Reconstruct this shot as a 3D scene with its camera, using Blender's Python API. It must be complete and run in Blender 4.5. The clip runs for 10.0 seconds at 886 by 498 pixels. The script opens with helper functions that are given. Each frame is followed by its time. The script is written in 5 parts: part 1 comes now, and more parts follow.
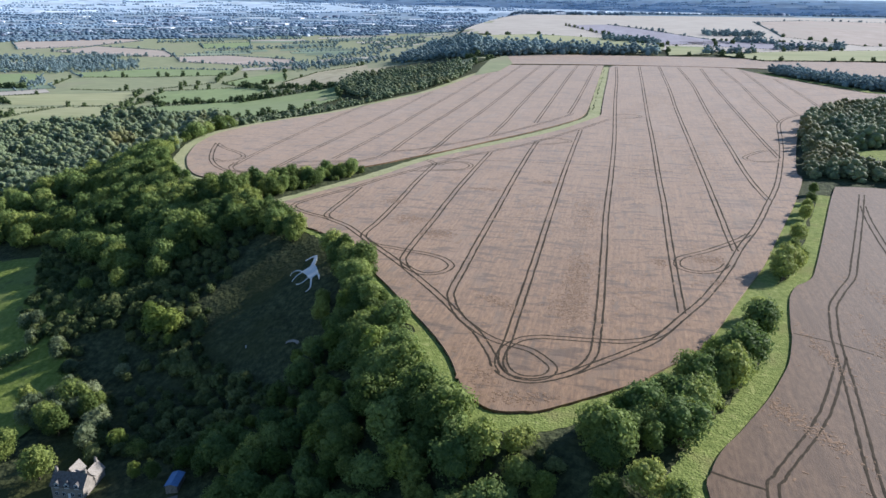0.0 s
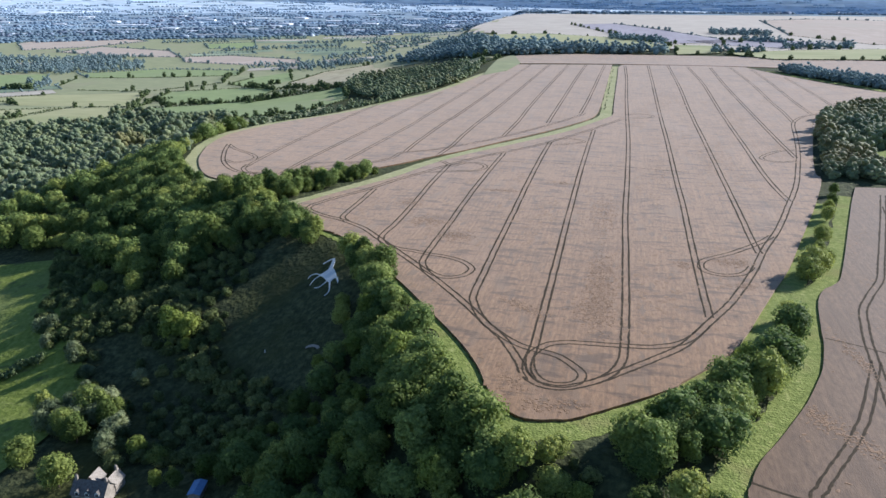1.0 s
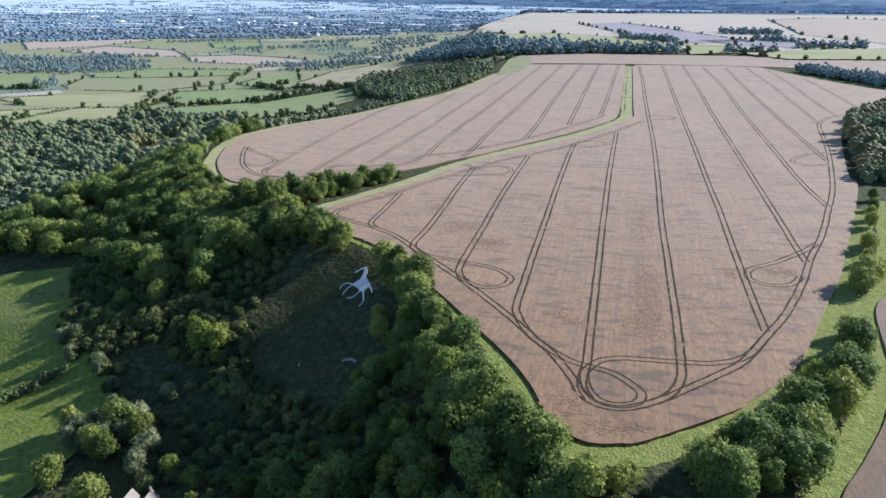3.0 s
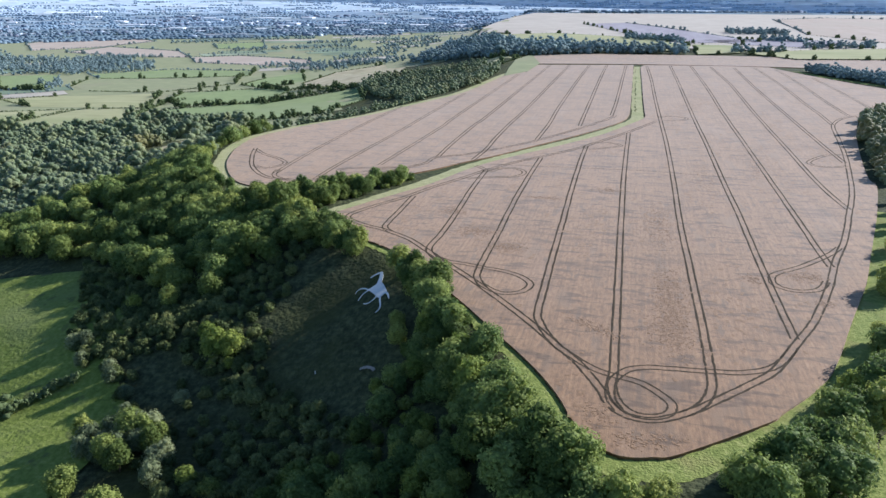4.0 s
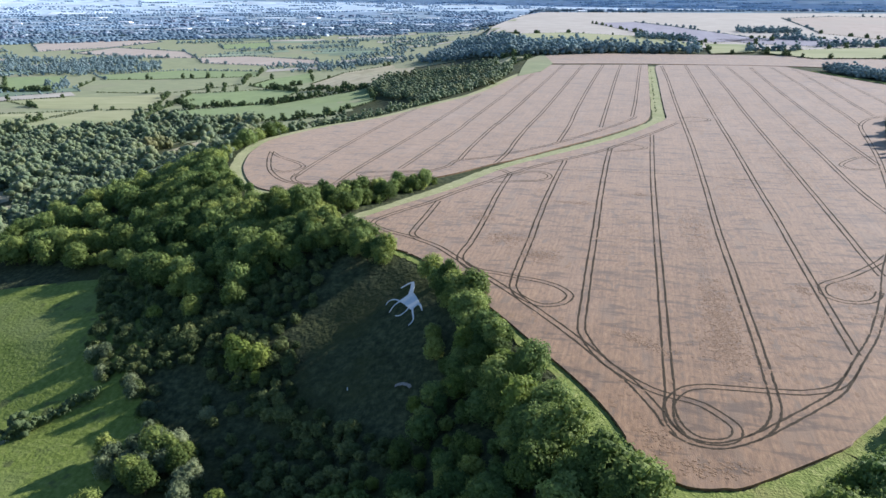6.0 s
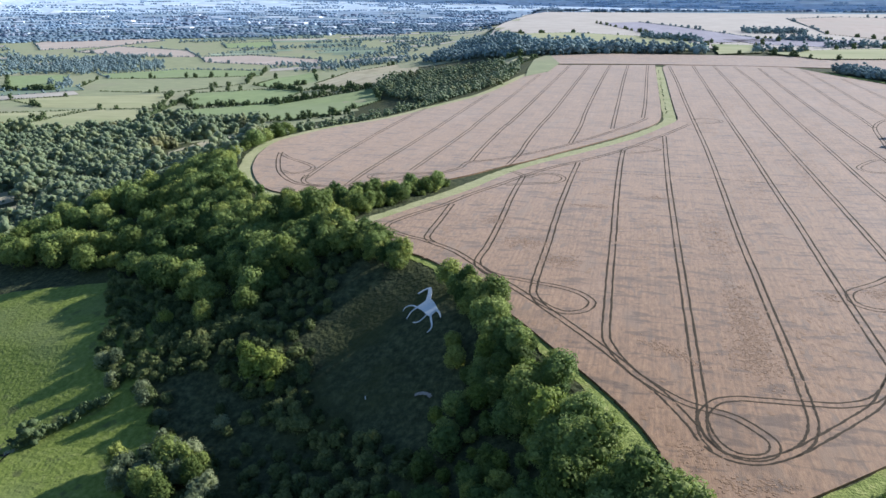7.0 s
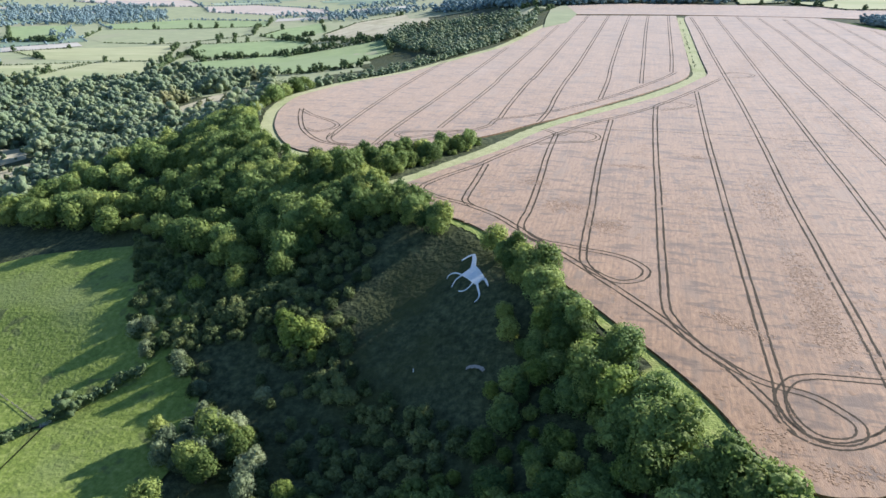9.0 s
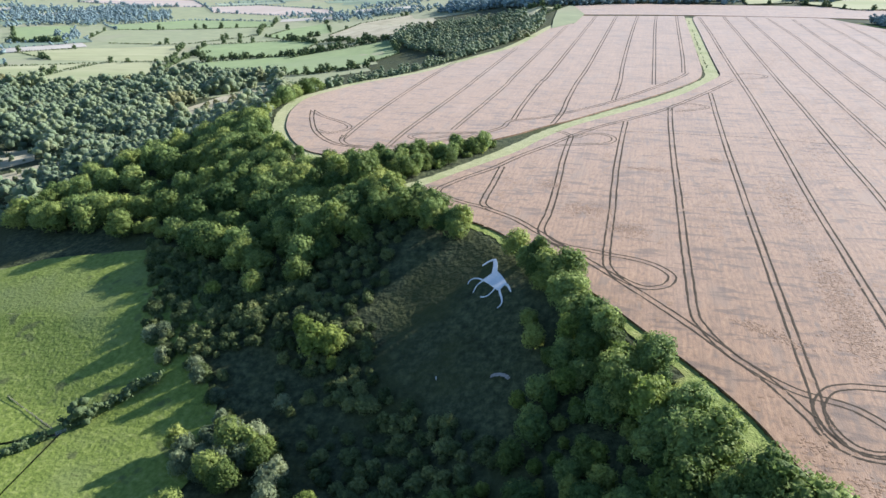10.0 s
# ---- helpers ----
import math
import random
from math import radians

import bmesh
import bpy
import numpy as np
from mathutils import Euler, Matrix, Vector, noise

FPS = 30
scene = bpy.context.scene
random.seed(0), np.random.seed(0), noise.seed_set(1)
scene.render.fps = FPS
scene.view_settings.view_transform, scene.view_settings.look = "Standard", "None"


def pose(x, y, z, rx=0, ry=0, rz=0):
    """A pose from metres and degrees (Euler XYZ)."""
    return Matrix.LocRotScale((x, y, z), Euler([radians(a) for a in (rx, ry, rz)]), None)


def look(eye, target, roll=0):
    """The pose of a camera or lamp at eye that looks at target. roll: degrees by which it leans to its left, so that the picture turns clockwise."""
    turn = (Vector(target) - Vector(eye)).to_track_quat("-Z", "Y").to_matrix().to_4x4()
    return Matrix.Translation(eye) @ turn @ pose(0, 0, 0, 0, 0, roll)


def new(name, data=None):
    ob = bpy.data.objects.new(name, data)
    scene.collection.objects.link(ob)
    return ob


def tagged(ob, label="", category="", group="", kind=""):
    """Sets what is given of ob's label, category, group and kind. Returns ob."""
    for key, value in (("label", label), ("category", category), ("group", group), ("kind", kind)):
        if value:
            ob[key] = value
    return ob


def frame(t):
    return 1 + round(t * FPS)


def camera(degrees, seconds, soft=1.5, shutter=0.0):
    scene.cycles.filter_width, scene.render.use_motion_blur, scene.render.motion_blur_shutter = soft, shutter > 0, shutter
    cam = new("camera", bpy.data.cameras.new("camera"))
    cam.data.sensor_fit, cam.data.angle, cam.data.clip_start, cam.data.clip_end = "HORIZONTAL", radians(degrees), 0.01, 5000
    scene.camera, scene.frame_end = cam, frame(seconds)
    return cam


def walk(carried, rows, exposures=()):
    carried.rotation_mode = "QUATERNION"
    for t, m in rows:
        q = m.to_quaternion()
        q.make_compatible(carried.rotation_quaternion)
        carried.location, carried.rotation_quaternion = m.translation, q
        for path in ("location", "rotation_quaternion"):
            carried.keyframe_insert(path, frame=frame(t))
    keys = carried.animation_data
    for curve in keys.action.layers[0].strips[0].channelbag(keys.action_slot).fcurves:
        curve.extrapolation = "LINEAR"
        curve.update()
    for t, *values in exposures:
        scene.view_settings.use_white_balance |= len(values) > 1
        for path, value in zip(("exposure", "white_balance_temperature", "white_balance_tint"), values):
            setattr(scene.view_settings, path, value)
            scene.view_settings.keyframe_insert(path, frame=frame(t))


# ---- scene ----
cam = camera(61.29, 10.0)
# seconds, x, y, z, yaw, pitch, roll
PATH = [
    (0, 23.40, -180.92, 89.84, 13.459, -19.005, 0.308),
    (0.5, 20.34, -179.89, 89.77, 13.637, -19.023, 0.175),
    (1, 16.95, -178.69, 89.80, 13.732, -19.045, 0.121),
    (1.5, 13.43, -177.32, 89.85, 13.758, -19.069, 0.141),
    (2, 9.93, -175.83, 89.90, 13.796, -19.076, 0.140),
    (2.5, 6.52, -174.22, 89.93, 13.824, -19.097, 0.114),
    (4, -2.93, -168.87, 89.81, 14.062, -19.094, 0.021),
    (4.5, -5.90, -166.96, 89.71, 14.163, -19.087, -0.065),
    (5, -8.86, -165.00, 89.60, 14.260, -19.088, -0.124),
    (5.5, -11.88, -163.01, 89.49, 14.338, -19.103, -0.187),
    (7, -21.83, -157.05, 89.33, 14.406, -19.150, -0.019),
    (7.5, -25.51, -155.14, 89.35, 14.400, -19.208, 0.121),
    (7.8, -27.80, -154.03, 89.38, 14.440, -19.221, 0.090),
    (7.9, -28.57, -153.67, 89.39, 14.560, -19.903, 0.030),
    (8, -29.34, -153.32, 89.40, 14.690, -21.416, -0.040),
    (8.1, -30.12, -152.96, 89.42, 14.710, -22.365, -0.090),
    (8.2, -30.90, -152.62, 89.43, 14.690, -22.622, -0.120),
    (8.3, -31.68, -152.28, 89.44, 14.670, -22.632, -0.140),
    (8.5, -33.24, -151.62, 89.47, 14.653, -22.645, -0.150),
    (9, -37.05, -150.08, 89.54, 14.627, -22.735, -0.044),
    (9.5, -40.58, -148.77, 89.55, 14.642, -22.779, -0.015),
    (10, -43.56, -147.74, 89.46, 14.773, -22.727, -0.073),
]
SKY, SUN = 0.085, 5.0
walk(cam, [(t, pose(x, y, z, 90 + pitch, 0, yaw) @ pose(0, 0, 0, 0, 0, roll)) for t, x, y, z, yaw, pitch, roll in PATH],
     exposures=[(0.0, 0.53, 5720, 14), (4.5, 0.64, 5720, 14), (7.6, 0.66, 5720, 14), (8.2, 0.71, 5720, 14), (8.8, 1.02, 5720, 14), (10.0, 1.10, 5720, 14)])

# ---------------------------------------------------------------- light
SUN_AZ, SUN_EL = math.atan2(0.74, 0.67), radians(25)   # clockwise from +y
world = bpy.data.worlds.new("world")
scene.world = world
world.use_nodes = True
sky = world.node_tree.nodes.new("ShaderNodeTexSky")
sky.sky_type, sky.sun_disc = "NISHITA", False
sky.sun_elevation, sky.sun_rotation = SUN_EL, SUN_AZ
sky.air_density, sky.dust_density, sky.ozone_density = 1.0, 0.0, 3.0
background = world.node_tree.nodes["Background"]
background.inputs["Strength"].default_value = SKY
world.node_tree.links.new(sky.outputs["Color"], background.inputs["Color"])
sun = new("sun", bpy.data.lights.new("sun", "SUN"))
sun.data.energy, sun.data.angle, sun.data.color = SUN, radians(0.6), (1.0, 0.94, 0.84)
toward = Vector((math.sin(SUN_AZ) * math.cos(SUN_EL), math.cos(SUN_AZ) * math.cos(SUN_EL), math.sin(SUN_EL)))
sun.matrix_world = look(toward * 300, (0, 0, 0))


# ---------------------------------------------------------------- materials
def ramp_material(name, stops, scale, detail=6.0, rough=0.9, gloss=0.15, bump=0.0, bump_scale=None, stretch=(1, 1, 1), spots=None,
                  translucent=0.0, per_object=0.0, per_island=0.0, rows=False, fuzz=0.0, smudge=None):
    """Noise through a colour ramp, in metres of the object's own space; spots: a second colour in patches at a larger scale."""
    m = bpy.data.materials.new(name)
    m.use_nodes = True
    nt = m.node_tree
    n, link = nt.nodes, nt.links.new
    bsdf = n["Principled BSDF"]
    bsdf.inputs["Roughness"].default_value = rough
    bsdf.inputs["Specular IOR Level"].default_value = gloss
    bsdf.inputs["Sheen Weight"].default_value = fuzz
    bsdf.inputs["Sheen Roughness"].default_value = 0.45
    bsdf.inputs["Sheen Tint"].default_value = (1.0, 0.88, 0.76, 1)
    coord = n.new("ShaderNodeTexCoord")
    mapping = n.new("ShaderNodeMapping")
    mapping.inputs["Scale"].default_value = stretch
    link(coord.outputs["Object"], mapping.inputs["Vector"])
    grain = n.new("ShaderNodeTexNoise")
    grain.inputs["Scale"].default_value, grain.inputs["Detail"].default_value = scale, detail
    grain.inputs["Roughness"].default_value = 0.65
    link(mapping.outputs["Vector"], grain.inputs["Vector"])
    ramp = n.new("ShaderNodeValToRGB")
    while len(ramp.color_ramp.elements) < len(stops):
        ramp.color_ramp.elements.new(0.5)
    for e, (at, c) in zip(ramp.color_ramp.elements, stops):
        e.position, e.color = at, (*c, 1)
    link(grain.outputs["Fac"], ramp.inputs["Fac"])
    colour = ramp.outputs["Color"]
    for size, low, high, tint in (spots if isinstance(spots, list) else [spots] if spots else []):
        large = n.new("ShaderNodeTexNoise")
        large.inputs["Scale"].default_value, large.inputs["Detail"].default_value = size, 3.0
        link(mapping.outputs["Vector"], large.inputs["Vector"])
        edge = n.new("ShaderNodeMapRange")
        edge.inputs["From Min"].default_value, edge.inputs["From Max"].default_value = low, high
        link(large.outputs["Fac"], edge.inputs["Value"])
        mix = n.new("ShaderNodeMix")
        mix.data_type, mix.blend_type = "RGBA", "MIX"
        link(edge.outputs["Result"], mix.inputs["Factor"])
        link(colour, mix.inputs["A"])
        mix.inputs["B"].default_value = (*tint, 1)
        colour = mix.outputs["Result"]
    if smudge:    # weathered streaks across the rows
        across = n.new("ShaderNodeMapping")
        across.inputs["Scale"].default_value = (0.35, 1.0, 1.0)
        link(coord.outputs["Object"], across.inputs["Vector"])
        for size, low, high, amount in ((0.09, 0.52, 0.66, 0.45), (0.28, 0.54, 0.62, 0.65)):
            weather = n.new("ShaderNodeTexNoise")
            weather.inputs["Scale"].default_value, weather.inputs["Detail"].default_value = size, 5.0
            weather.inputs["Roughness"].default_value = 0.6
            link(across.outputs["Vector"], weather.inputs["Vector"])
            reach = n.new("ShaderNodeMapRange")
            reach.inputs["From Min"].default_value, reach.inputs["From Max"].default_value = low, high
            reach.inputs["To Max"].default_value = amount
            link(weather.outputs["Fac"], reach.inputs["Value"])
            mix = n.new("ShaderNodeMix")
            mix.data_type, mix.blend_type = "RGBA", "MIX"
            link(reach.outputs["Result"], mix.inputs["Factor"])
            link(colour, mix.inputs["A"])
            mix.inputs["B"].default_value = (*smudge, 1)
            colour = mix.outputs["Result"]
    if rows:      # drill rows along y, broken here and there
        along = n.new("ShaderNodeMapping")
        along.inputs["Scale"].default_value = (1.0, 0.02, 1.0)
        link(coord.outputs["Object"], along.inputs["Vector"])
        lines = n.new("ShaderNodeTexNoise")
        lines.inputs["Scale"].default_value, lines.inputs["Detail"].default_value = 1.0, 5.0
        lines.inputs["Roughness"].default_value = 0.75
        link(along.outputs["Vector"], lines.inputs["Vector"])
        dim = n.new("ShaderNodeMapRange")
        dim.inputs["From Min"].default_value, dim.inputs["From Max"].default_value = 0.36, 0.60
        dim.inputs["To Min"].default_value, dim.inputs["To Max"].default_value = 0.77, 1.06
        link(lines.outputs["Fac"], dim.inputs["Value"])
        times = n.new("ShaderNodeMix")
        times.data_type, times.blend_type = "RGBA", "MULTIPLY"
        times.inputs["Factor"].default_value = 1.0
        link(colour, times.inputs["A"])
        link(dim.outputs["Result"], times.inputs["B"])
        colour = times.outputs["Result"]
    if per_object or per_island:
        hsv = n.new("ShaderNodeHueSaturation")
        if per_object:
            info = n.new("ShaderNodeObjectInfo")
            source = info.outputs["Random"]
            amount = per_object
        else:
            info = n.new("ShaderNodeNewGeometry")
            source = info.outputs["Random Per Island"]
            amount = per_island
        hue = n.new("ShaderNodeMapRange")
        hue.inputs["To Min"].default_value, hue.inputs["To Max"].default_value = 0.5 - 0.03 * amount, 0.5 + 0.02 * amount
        link(source, hue.inputs["Value"])
        value = n.new("ShaderNodeMapRange")
        value.inputs["To Min"].default_value, value.inputs["To Max"].default_value = 1 + 0.5 * amount, 1 - 0.45 * amount
        link(source, value.inputs["Value"])
        link(hue.outputs["Result"], hsv.inputs["Hue"])
        link(value.outputs["Result"], hsv.inputs["Value"])
        link(colour, hsv.inputs["Color"])
        colour = hsv.outputs["Color"]
    link(colour, bsdf.inputs["Base Color"])
    if bump:
        fine = n.new("ShaderNodeTexNoise")
        fine.inputs["Scale"].default_value, fine.inputs["Detail"].default_value = bump_scale or scale, 4.0
        link(mapping.outputs["Vector"], fine.inputs["Vector"])
        b = n.new("ShaderNodeBump")
        b.inputs["Strength"].default_value, b.inputs["Distance"].default_value = 1.0, bump
        link(fine.outputs["Fac"], b.inputs["Height"])
        link(b.outputs["Normal"], bsdf.inputs["Normal"])
    if translucent:
        leaf = n.new("ShaderNodeBsdfTranslucent")
        link(colour, leaf.inputs["Color"])
        both = n.new("ShaderNodeMixShader")
        both.inputs["Fac"].default_value = translucent
        link(bsdf.outputs["BSDF"], both.inputs[1])
        link(leaf.outputs["BSDF"], both.inputs[2])
        link(both.outputs["Shader"], n["Material Output"].inputs["Surface"])
    return m


GRASS = ramp_material("rough_grass", [(0.34, (0.028, 0.035, 0.016)), (0.50, (0.061, 0.071, 0.031)), (0.68, (0.125, 0.133, 0.058))], 0.45,
                      detail=10, bump=0.9, bump_scale=0.6, spots=(0.03, 0.48, 0.66, (0.063, 0.069, 0.022)))
PASTURE = ramp_material("pasture", [(0.3, (0.112, 0.155, 0.029)), (0.5, (0.193, 0.239, 0.045)), (0.7, (0.296, 0.328, 0.090))], 0.55,
                        detail=10, bump=0.35, bump_scale=0.8, spots=[(0.03, 0.52, 0.72, (0.193, 0.228, 0.072)), (0.16, 0.60, 0.68, (0.125, 0.145, 0.045))])
HAY = ramp_material("tussocky_hay", [(0.3, (0.150, 0.175, 0.055)), (0.5, (0.260, 0.262, 0.105)), (0.7, (0.400, 0.365, 0.185))], 0.6,
                    detail=9, bump=0.3, bump_scale=0.9, spots=(0.12, 0.52, 0.62, (0.150, 0.190, 0.050)))
MARGIN = ramp_material("field_margin_grass", [(0.3, (0.13, 0.17, 0.036)), (0.55, (0.245, 0.285, 0.072)), (0.75, (0.40, 0.395, 0.15))], 0.5,
                       detail=8, bump=0.4, bump_scale=1.6, spots=(0.08, 0.55, 0.7, (0.25, 0.25, 0.08)))
STRIP = ramp_material("dry_strip_grass", [(0.3, (0.220, 0.245, 0.085)), (0.55, (0.330, 0.335, 0.140)), (0.75, (0.450, 0.425, 0.215))], 0.4,
                      detail=8, bump=0.3, bump_scale=1.6, spots=(0.05, 0.5, 0.66, (0.230, 0.270, 0.080)), fuzz=0.2)
CROP = ramp_material("ripe_wheat", [(0.30, (0.160, 0.088, 0.043)), (0.5, (0.267, 0.151, 0.072)), (0.72, (0.350, 0.211, 0.106))], 1.1,
                     detail=10, bump=0.06, bump_scale=4.2, stretch=(1.0, 0.3, 1), spots=[(0.03, 0.60, 0.78, (0.296, 0.192, 0.120)), (0.13, 0.58, 0.68, (0.235, 0.146, 0.080)), (0.33, 0.61, 0.69, (0.185, 0.117, 0.066))], rows=True, rough=0.65, gloss=0.2, fuzz=0.36, smudge=(0.075, 0.045, 0.026))
BROWN_CROP = ramp_material("ripe_brown_wheat", [(0.30, (0.091, 0.053, 0.027)), (0.5, (0.149, 0.088, 0.046)), (0.72, (0.208, 0.129, 0.070))], 1.1,
                           detail=10, bump=0.06, bump_scale=4.2, stretch=(1.0, 0.3, 1), spots=[(0.13, 0.58, 0.68, (0.130, 0.076, 0.039))], rows=True, rough=0.65, gloss=0.2, fuzz=0.3)
# Earth colour, darkened further for the shade between the standing crop's walls
TRACK = ramp_material("wheel_track_earth_and_shade", [(0.3, (0.038, 0.029, 0.017)), (0.6, (0.070, 0.052, 0.031)), (0.8, (0.125, 0.092, 0.055))], 0.8, bump=0.05)
FADED = ramp_material("faint_track_straw", [(0.3, (0.07, 0.056, 0.033)), (0.6, (0.12, 0.092, 0.058)), (0.8, (0.18, 0.135, 0.085))], 0.8, bump=0.05)
LODGED = ramp_material("flattened_wheat", [(0.3, (0.173, 0.101, 0.051)), (0.55, (0.248, 0.145, 0.073)), (0.75, (0.329, 0.198, 0.101))], 0.9, rough=0.7, fuzz=0.3)
CHALK = ramp_material("chalk", [(0.3, (0.70, 0.71, 0.68)), (0.6, (0.80, 0.80, 0.77)), (0.8, (0.86, 0.86, 0.83))], 1.2, bump=0.04)
RUT = ramp_material("grassy_rut", [(0.3, (0.07, 0.085, 0.035)), (0.6, (0.105, 0.12, 0.05)), (0.8, (0.14, 0.16, 0.07))], 0.9, bump=0.08)
MUD = ramp_material("trodden_mud", [(0.3, (0.05, 0.04, 0.03)), (0.6, (0.09, 0.075, 0.055)), (0.8, (0.15, 0.13, 0.09))], 0.9, bump=0.08)
BARK = ramp_material("bark", [(0.3, (0.05, 0.04, 0.03)), (0.6, (0.10, 0.08, 0.06)), (0.8, (0.16, 0.13, 0.10))], 3.0, bump=0.03)


def foliage(name, dark, mid, light, amount=1.0):
    return ramp_material(name, [(0.3, dark), (0.55, mid), (0.75, light)], 1.3, detail=6, bump=0.5, bump_scale=1.5, translucent=0.38, per_object=amount, rough=0.6, gloss=0.12)


LEAF = [foliage("ash_leaves", (0.142, 0.193, 0.053), (0.261, 0.327, 0.086), (0.421, 0.473, 0.129)),
        foliage("field_maple_leaves", (0.125, 0.182, 0.040), (0.232, 0.303, 0.066), (0.352, 0.421, 0.106)),
        foliage("hawthorn_leaves", (0.103, 0.132, 0.053), (0.182, 0.227, 0.082), (0.307, 0.345, 0.122)),
        foliage("willow_leaves", (0.142, 0.181, 0.091), (0.238, 0.289, 0.149), (0.363, 0.408, 0.218)),
        foliage("oak_leaves", (0.118, 0.176, 0.058), (0.218, 0.298, 0.087), (0.358, 0.442, 0.131))]
WOODLAND = ramp_material("woodland_leaves", [(0.32, (0.107, 0.152, 0.087)), (0.5, (0.173, 0.224, 0.114)), (0.68, (0.267, 0.298, 0.138))], 0.035,
                         detail=6, bump=0.9, bump_scale=0.7, translucent=0.12, rough=0.6, gloss=0.12, spots=(0.012, 0.52, 0.64, (0.189, 0.185, 0.072)), fuzz=0.2)
HEDGE = ramp_material("hedge_leaves", [(0.3, (0.080, 0.113, 0.050)), (0.55, (0.120, 0.158, 0.066)), (0.75, (0.170, 0.208, 0.083))], 0.15,
                      detail=6, bump=0.6, bump_scale=0.9, translucent=0.12)




def island_material(name, colours, rough=0.9, scale=0.03, soft=0.25, translucent=0.0):
    """Each piece of a joined mesh takes one of the colours, with a little grain."""
    m = bpy.data.materials.new(name)
    m.use_nodes = True
    n, link = m.node_tree.nodes, m.node_tree.links.new
    bsdf = n["Principled BSDF"]
    bsdf.inputs["Roughness"].default_value = rough
    bsdf.inputs["Specular IOR Level"].default_value = 0.1
    info, ramp = n.new("ShaderNodeNewGeometry"), n.new("ShaderNodeValToRGB")
    ramp.color_ramp.interpolation = "CONSTANT"
    while len(ramp.color_ramp.elements) < len(colours):
        ramp.color_ramp.elements.new(0.5)
    for i, (e, c) in enumerate(zip(ramp.color_ramp.elements, colours)):
        e.position, e.color = i / len(colours), (*c, 1)
    link(info.outputs["Random Per Island"], ramp.inputs["Fac"])
    coord, grain = n.new("ShaderNodeTexCoord"), n.new("ShaderNodeTexNoise")
    grain.inputs["Scale"].default_value, grain.inputs["Detail"].default_value = scale, 8.0
    link(coord.outputs["Object"], grain.inputs["Vector"])
    shade = n.new("ShaderNodeMapRange")
    shade.inputs["From Min"].default_value, shade.inputs["From Max"].default_value = 0.3, 0.7
    shade.inputs["To Min"].default_value, shade.inputs["To Max"].default_value = 1 - soft, 1 + soft
    link(grain.outputs["Fac"], shade.inputs["Value"])
    times = n.new("ShaderNodeMix")
    times.data_type, times.blend_type = "RGBA", "MULTIPLY"
    times.inputs["Factor"].default_value = 1.0
    link(ramp.outputs["Color"], times.inputs["A"])
    link(shade.outputs["Result"], times.inputs["B"])
    link(times.outputs["Result"], bsdf.inputs["Base Color"])
    if translucent:
        leaf, both = n.new("ShaderNodeBsdfTranslucent"), n.new("ShaderNodeMixShader")
        both.inputs["Fac"].default_value = translucent
        link(times.outputs["Result"], leaf.inputs["Color"])
        link(bsdf.outputs["BSDF"], both.inputs[1])
        link(leaf.outputs["BSDF"], both.inputs[2])
        link(both.outputs["Shader"], n["Material Output"].inputs["Surface"])
    return m


def plain(name, c, rough=0.7, scale=2.0, soft=0.2):
    return island_material(name, [c], rough, scale, soft)


STRAW = ramp_material("pale_hay_meadow", [(0.3, (0.255, 0.271, 0.110)), (0.55, (0.338, 0.343, 0.157)), (0.75, (0.412, 0.402, 0.205))], 0.05, detail=9, stretch=(0.3, 1, 1), spots=(0.012, 0.5, 0.7, (0.214, 0.263, 0.088)), fuzz=0.12)
OLIVE = ramp_material("olive_pasture", [(0.3, (0.185, 0.220, 0.094)), (0.55, (0.232, 0.261, 0.117)), (0.75, (0.280, 0.305, 0.145))], 0.05, detail=9, spots=(0.01, 0.5, 0.7, (0.237, 0.244, 0.127)), fuzz=0.12)
GREENFIELD = ramp_material("vale_pasture", [(0.3, (0.144, 0.218, 0.066)), (0.55, (0.190, 0.269, 0.084)), (0.75, (0.235, 0.315, 0.110))], 0.05, detail=9, spots=(0.01, 0.5, 0.7, (0.190, 0.255, 0.095)), fuzz=0.12)
# STUBBLE and PLOUGH are lightened in base colour for haze over far fields
STUBBLE = ramp_material("stubble", [(0.3, (0.352, 0.282, 0.221)), (0.55, (0.421, 0.341, 0.271)), (0.75, (0.489, 0.409, 0.331))], 0.04, detail=9, stretch=(1, 0.3, 1), spots=(0.01, 0.5, 0.7, (0.391, 0.331, 0.261)), fuzz=0.12)
DOWNLAND = ramp_material("dry_downland", [(0.3, (0.20, 0.19, 0.09)), (0.55, (0.36, 0.32, 0.19)), (0.75, (0.45, 0.40, 0.26))], 0.05, detail=10, bump=0.6, bump_scale=0.08, fuzz=0.12)
PLATEAU = ramp_material("pale_plateau_stubble", [(0.3, (0.400, 0.350, 0.285)), (0.55, (0.470, 0.420, 0.345)), (0.75, (0.540, 0.495, 0.420))], 0.02, detail=8, fuzz=0.12)
PLOUGH = ramp_material("ploughed_earth", [(0.3, (0.240, 0.220, 0.252)), (0.55, (0.300, 0.281, 0.322)), (0.75, (0.360, 0.342, 0.378))], 0.04, detail=8, stretch=(1, 0.2, 1), fuzz=0.12)
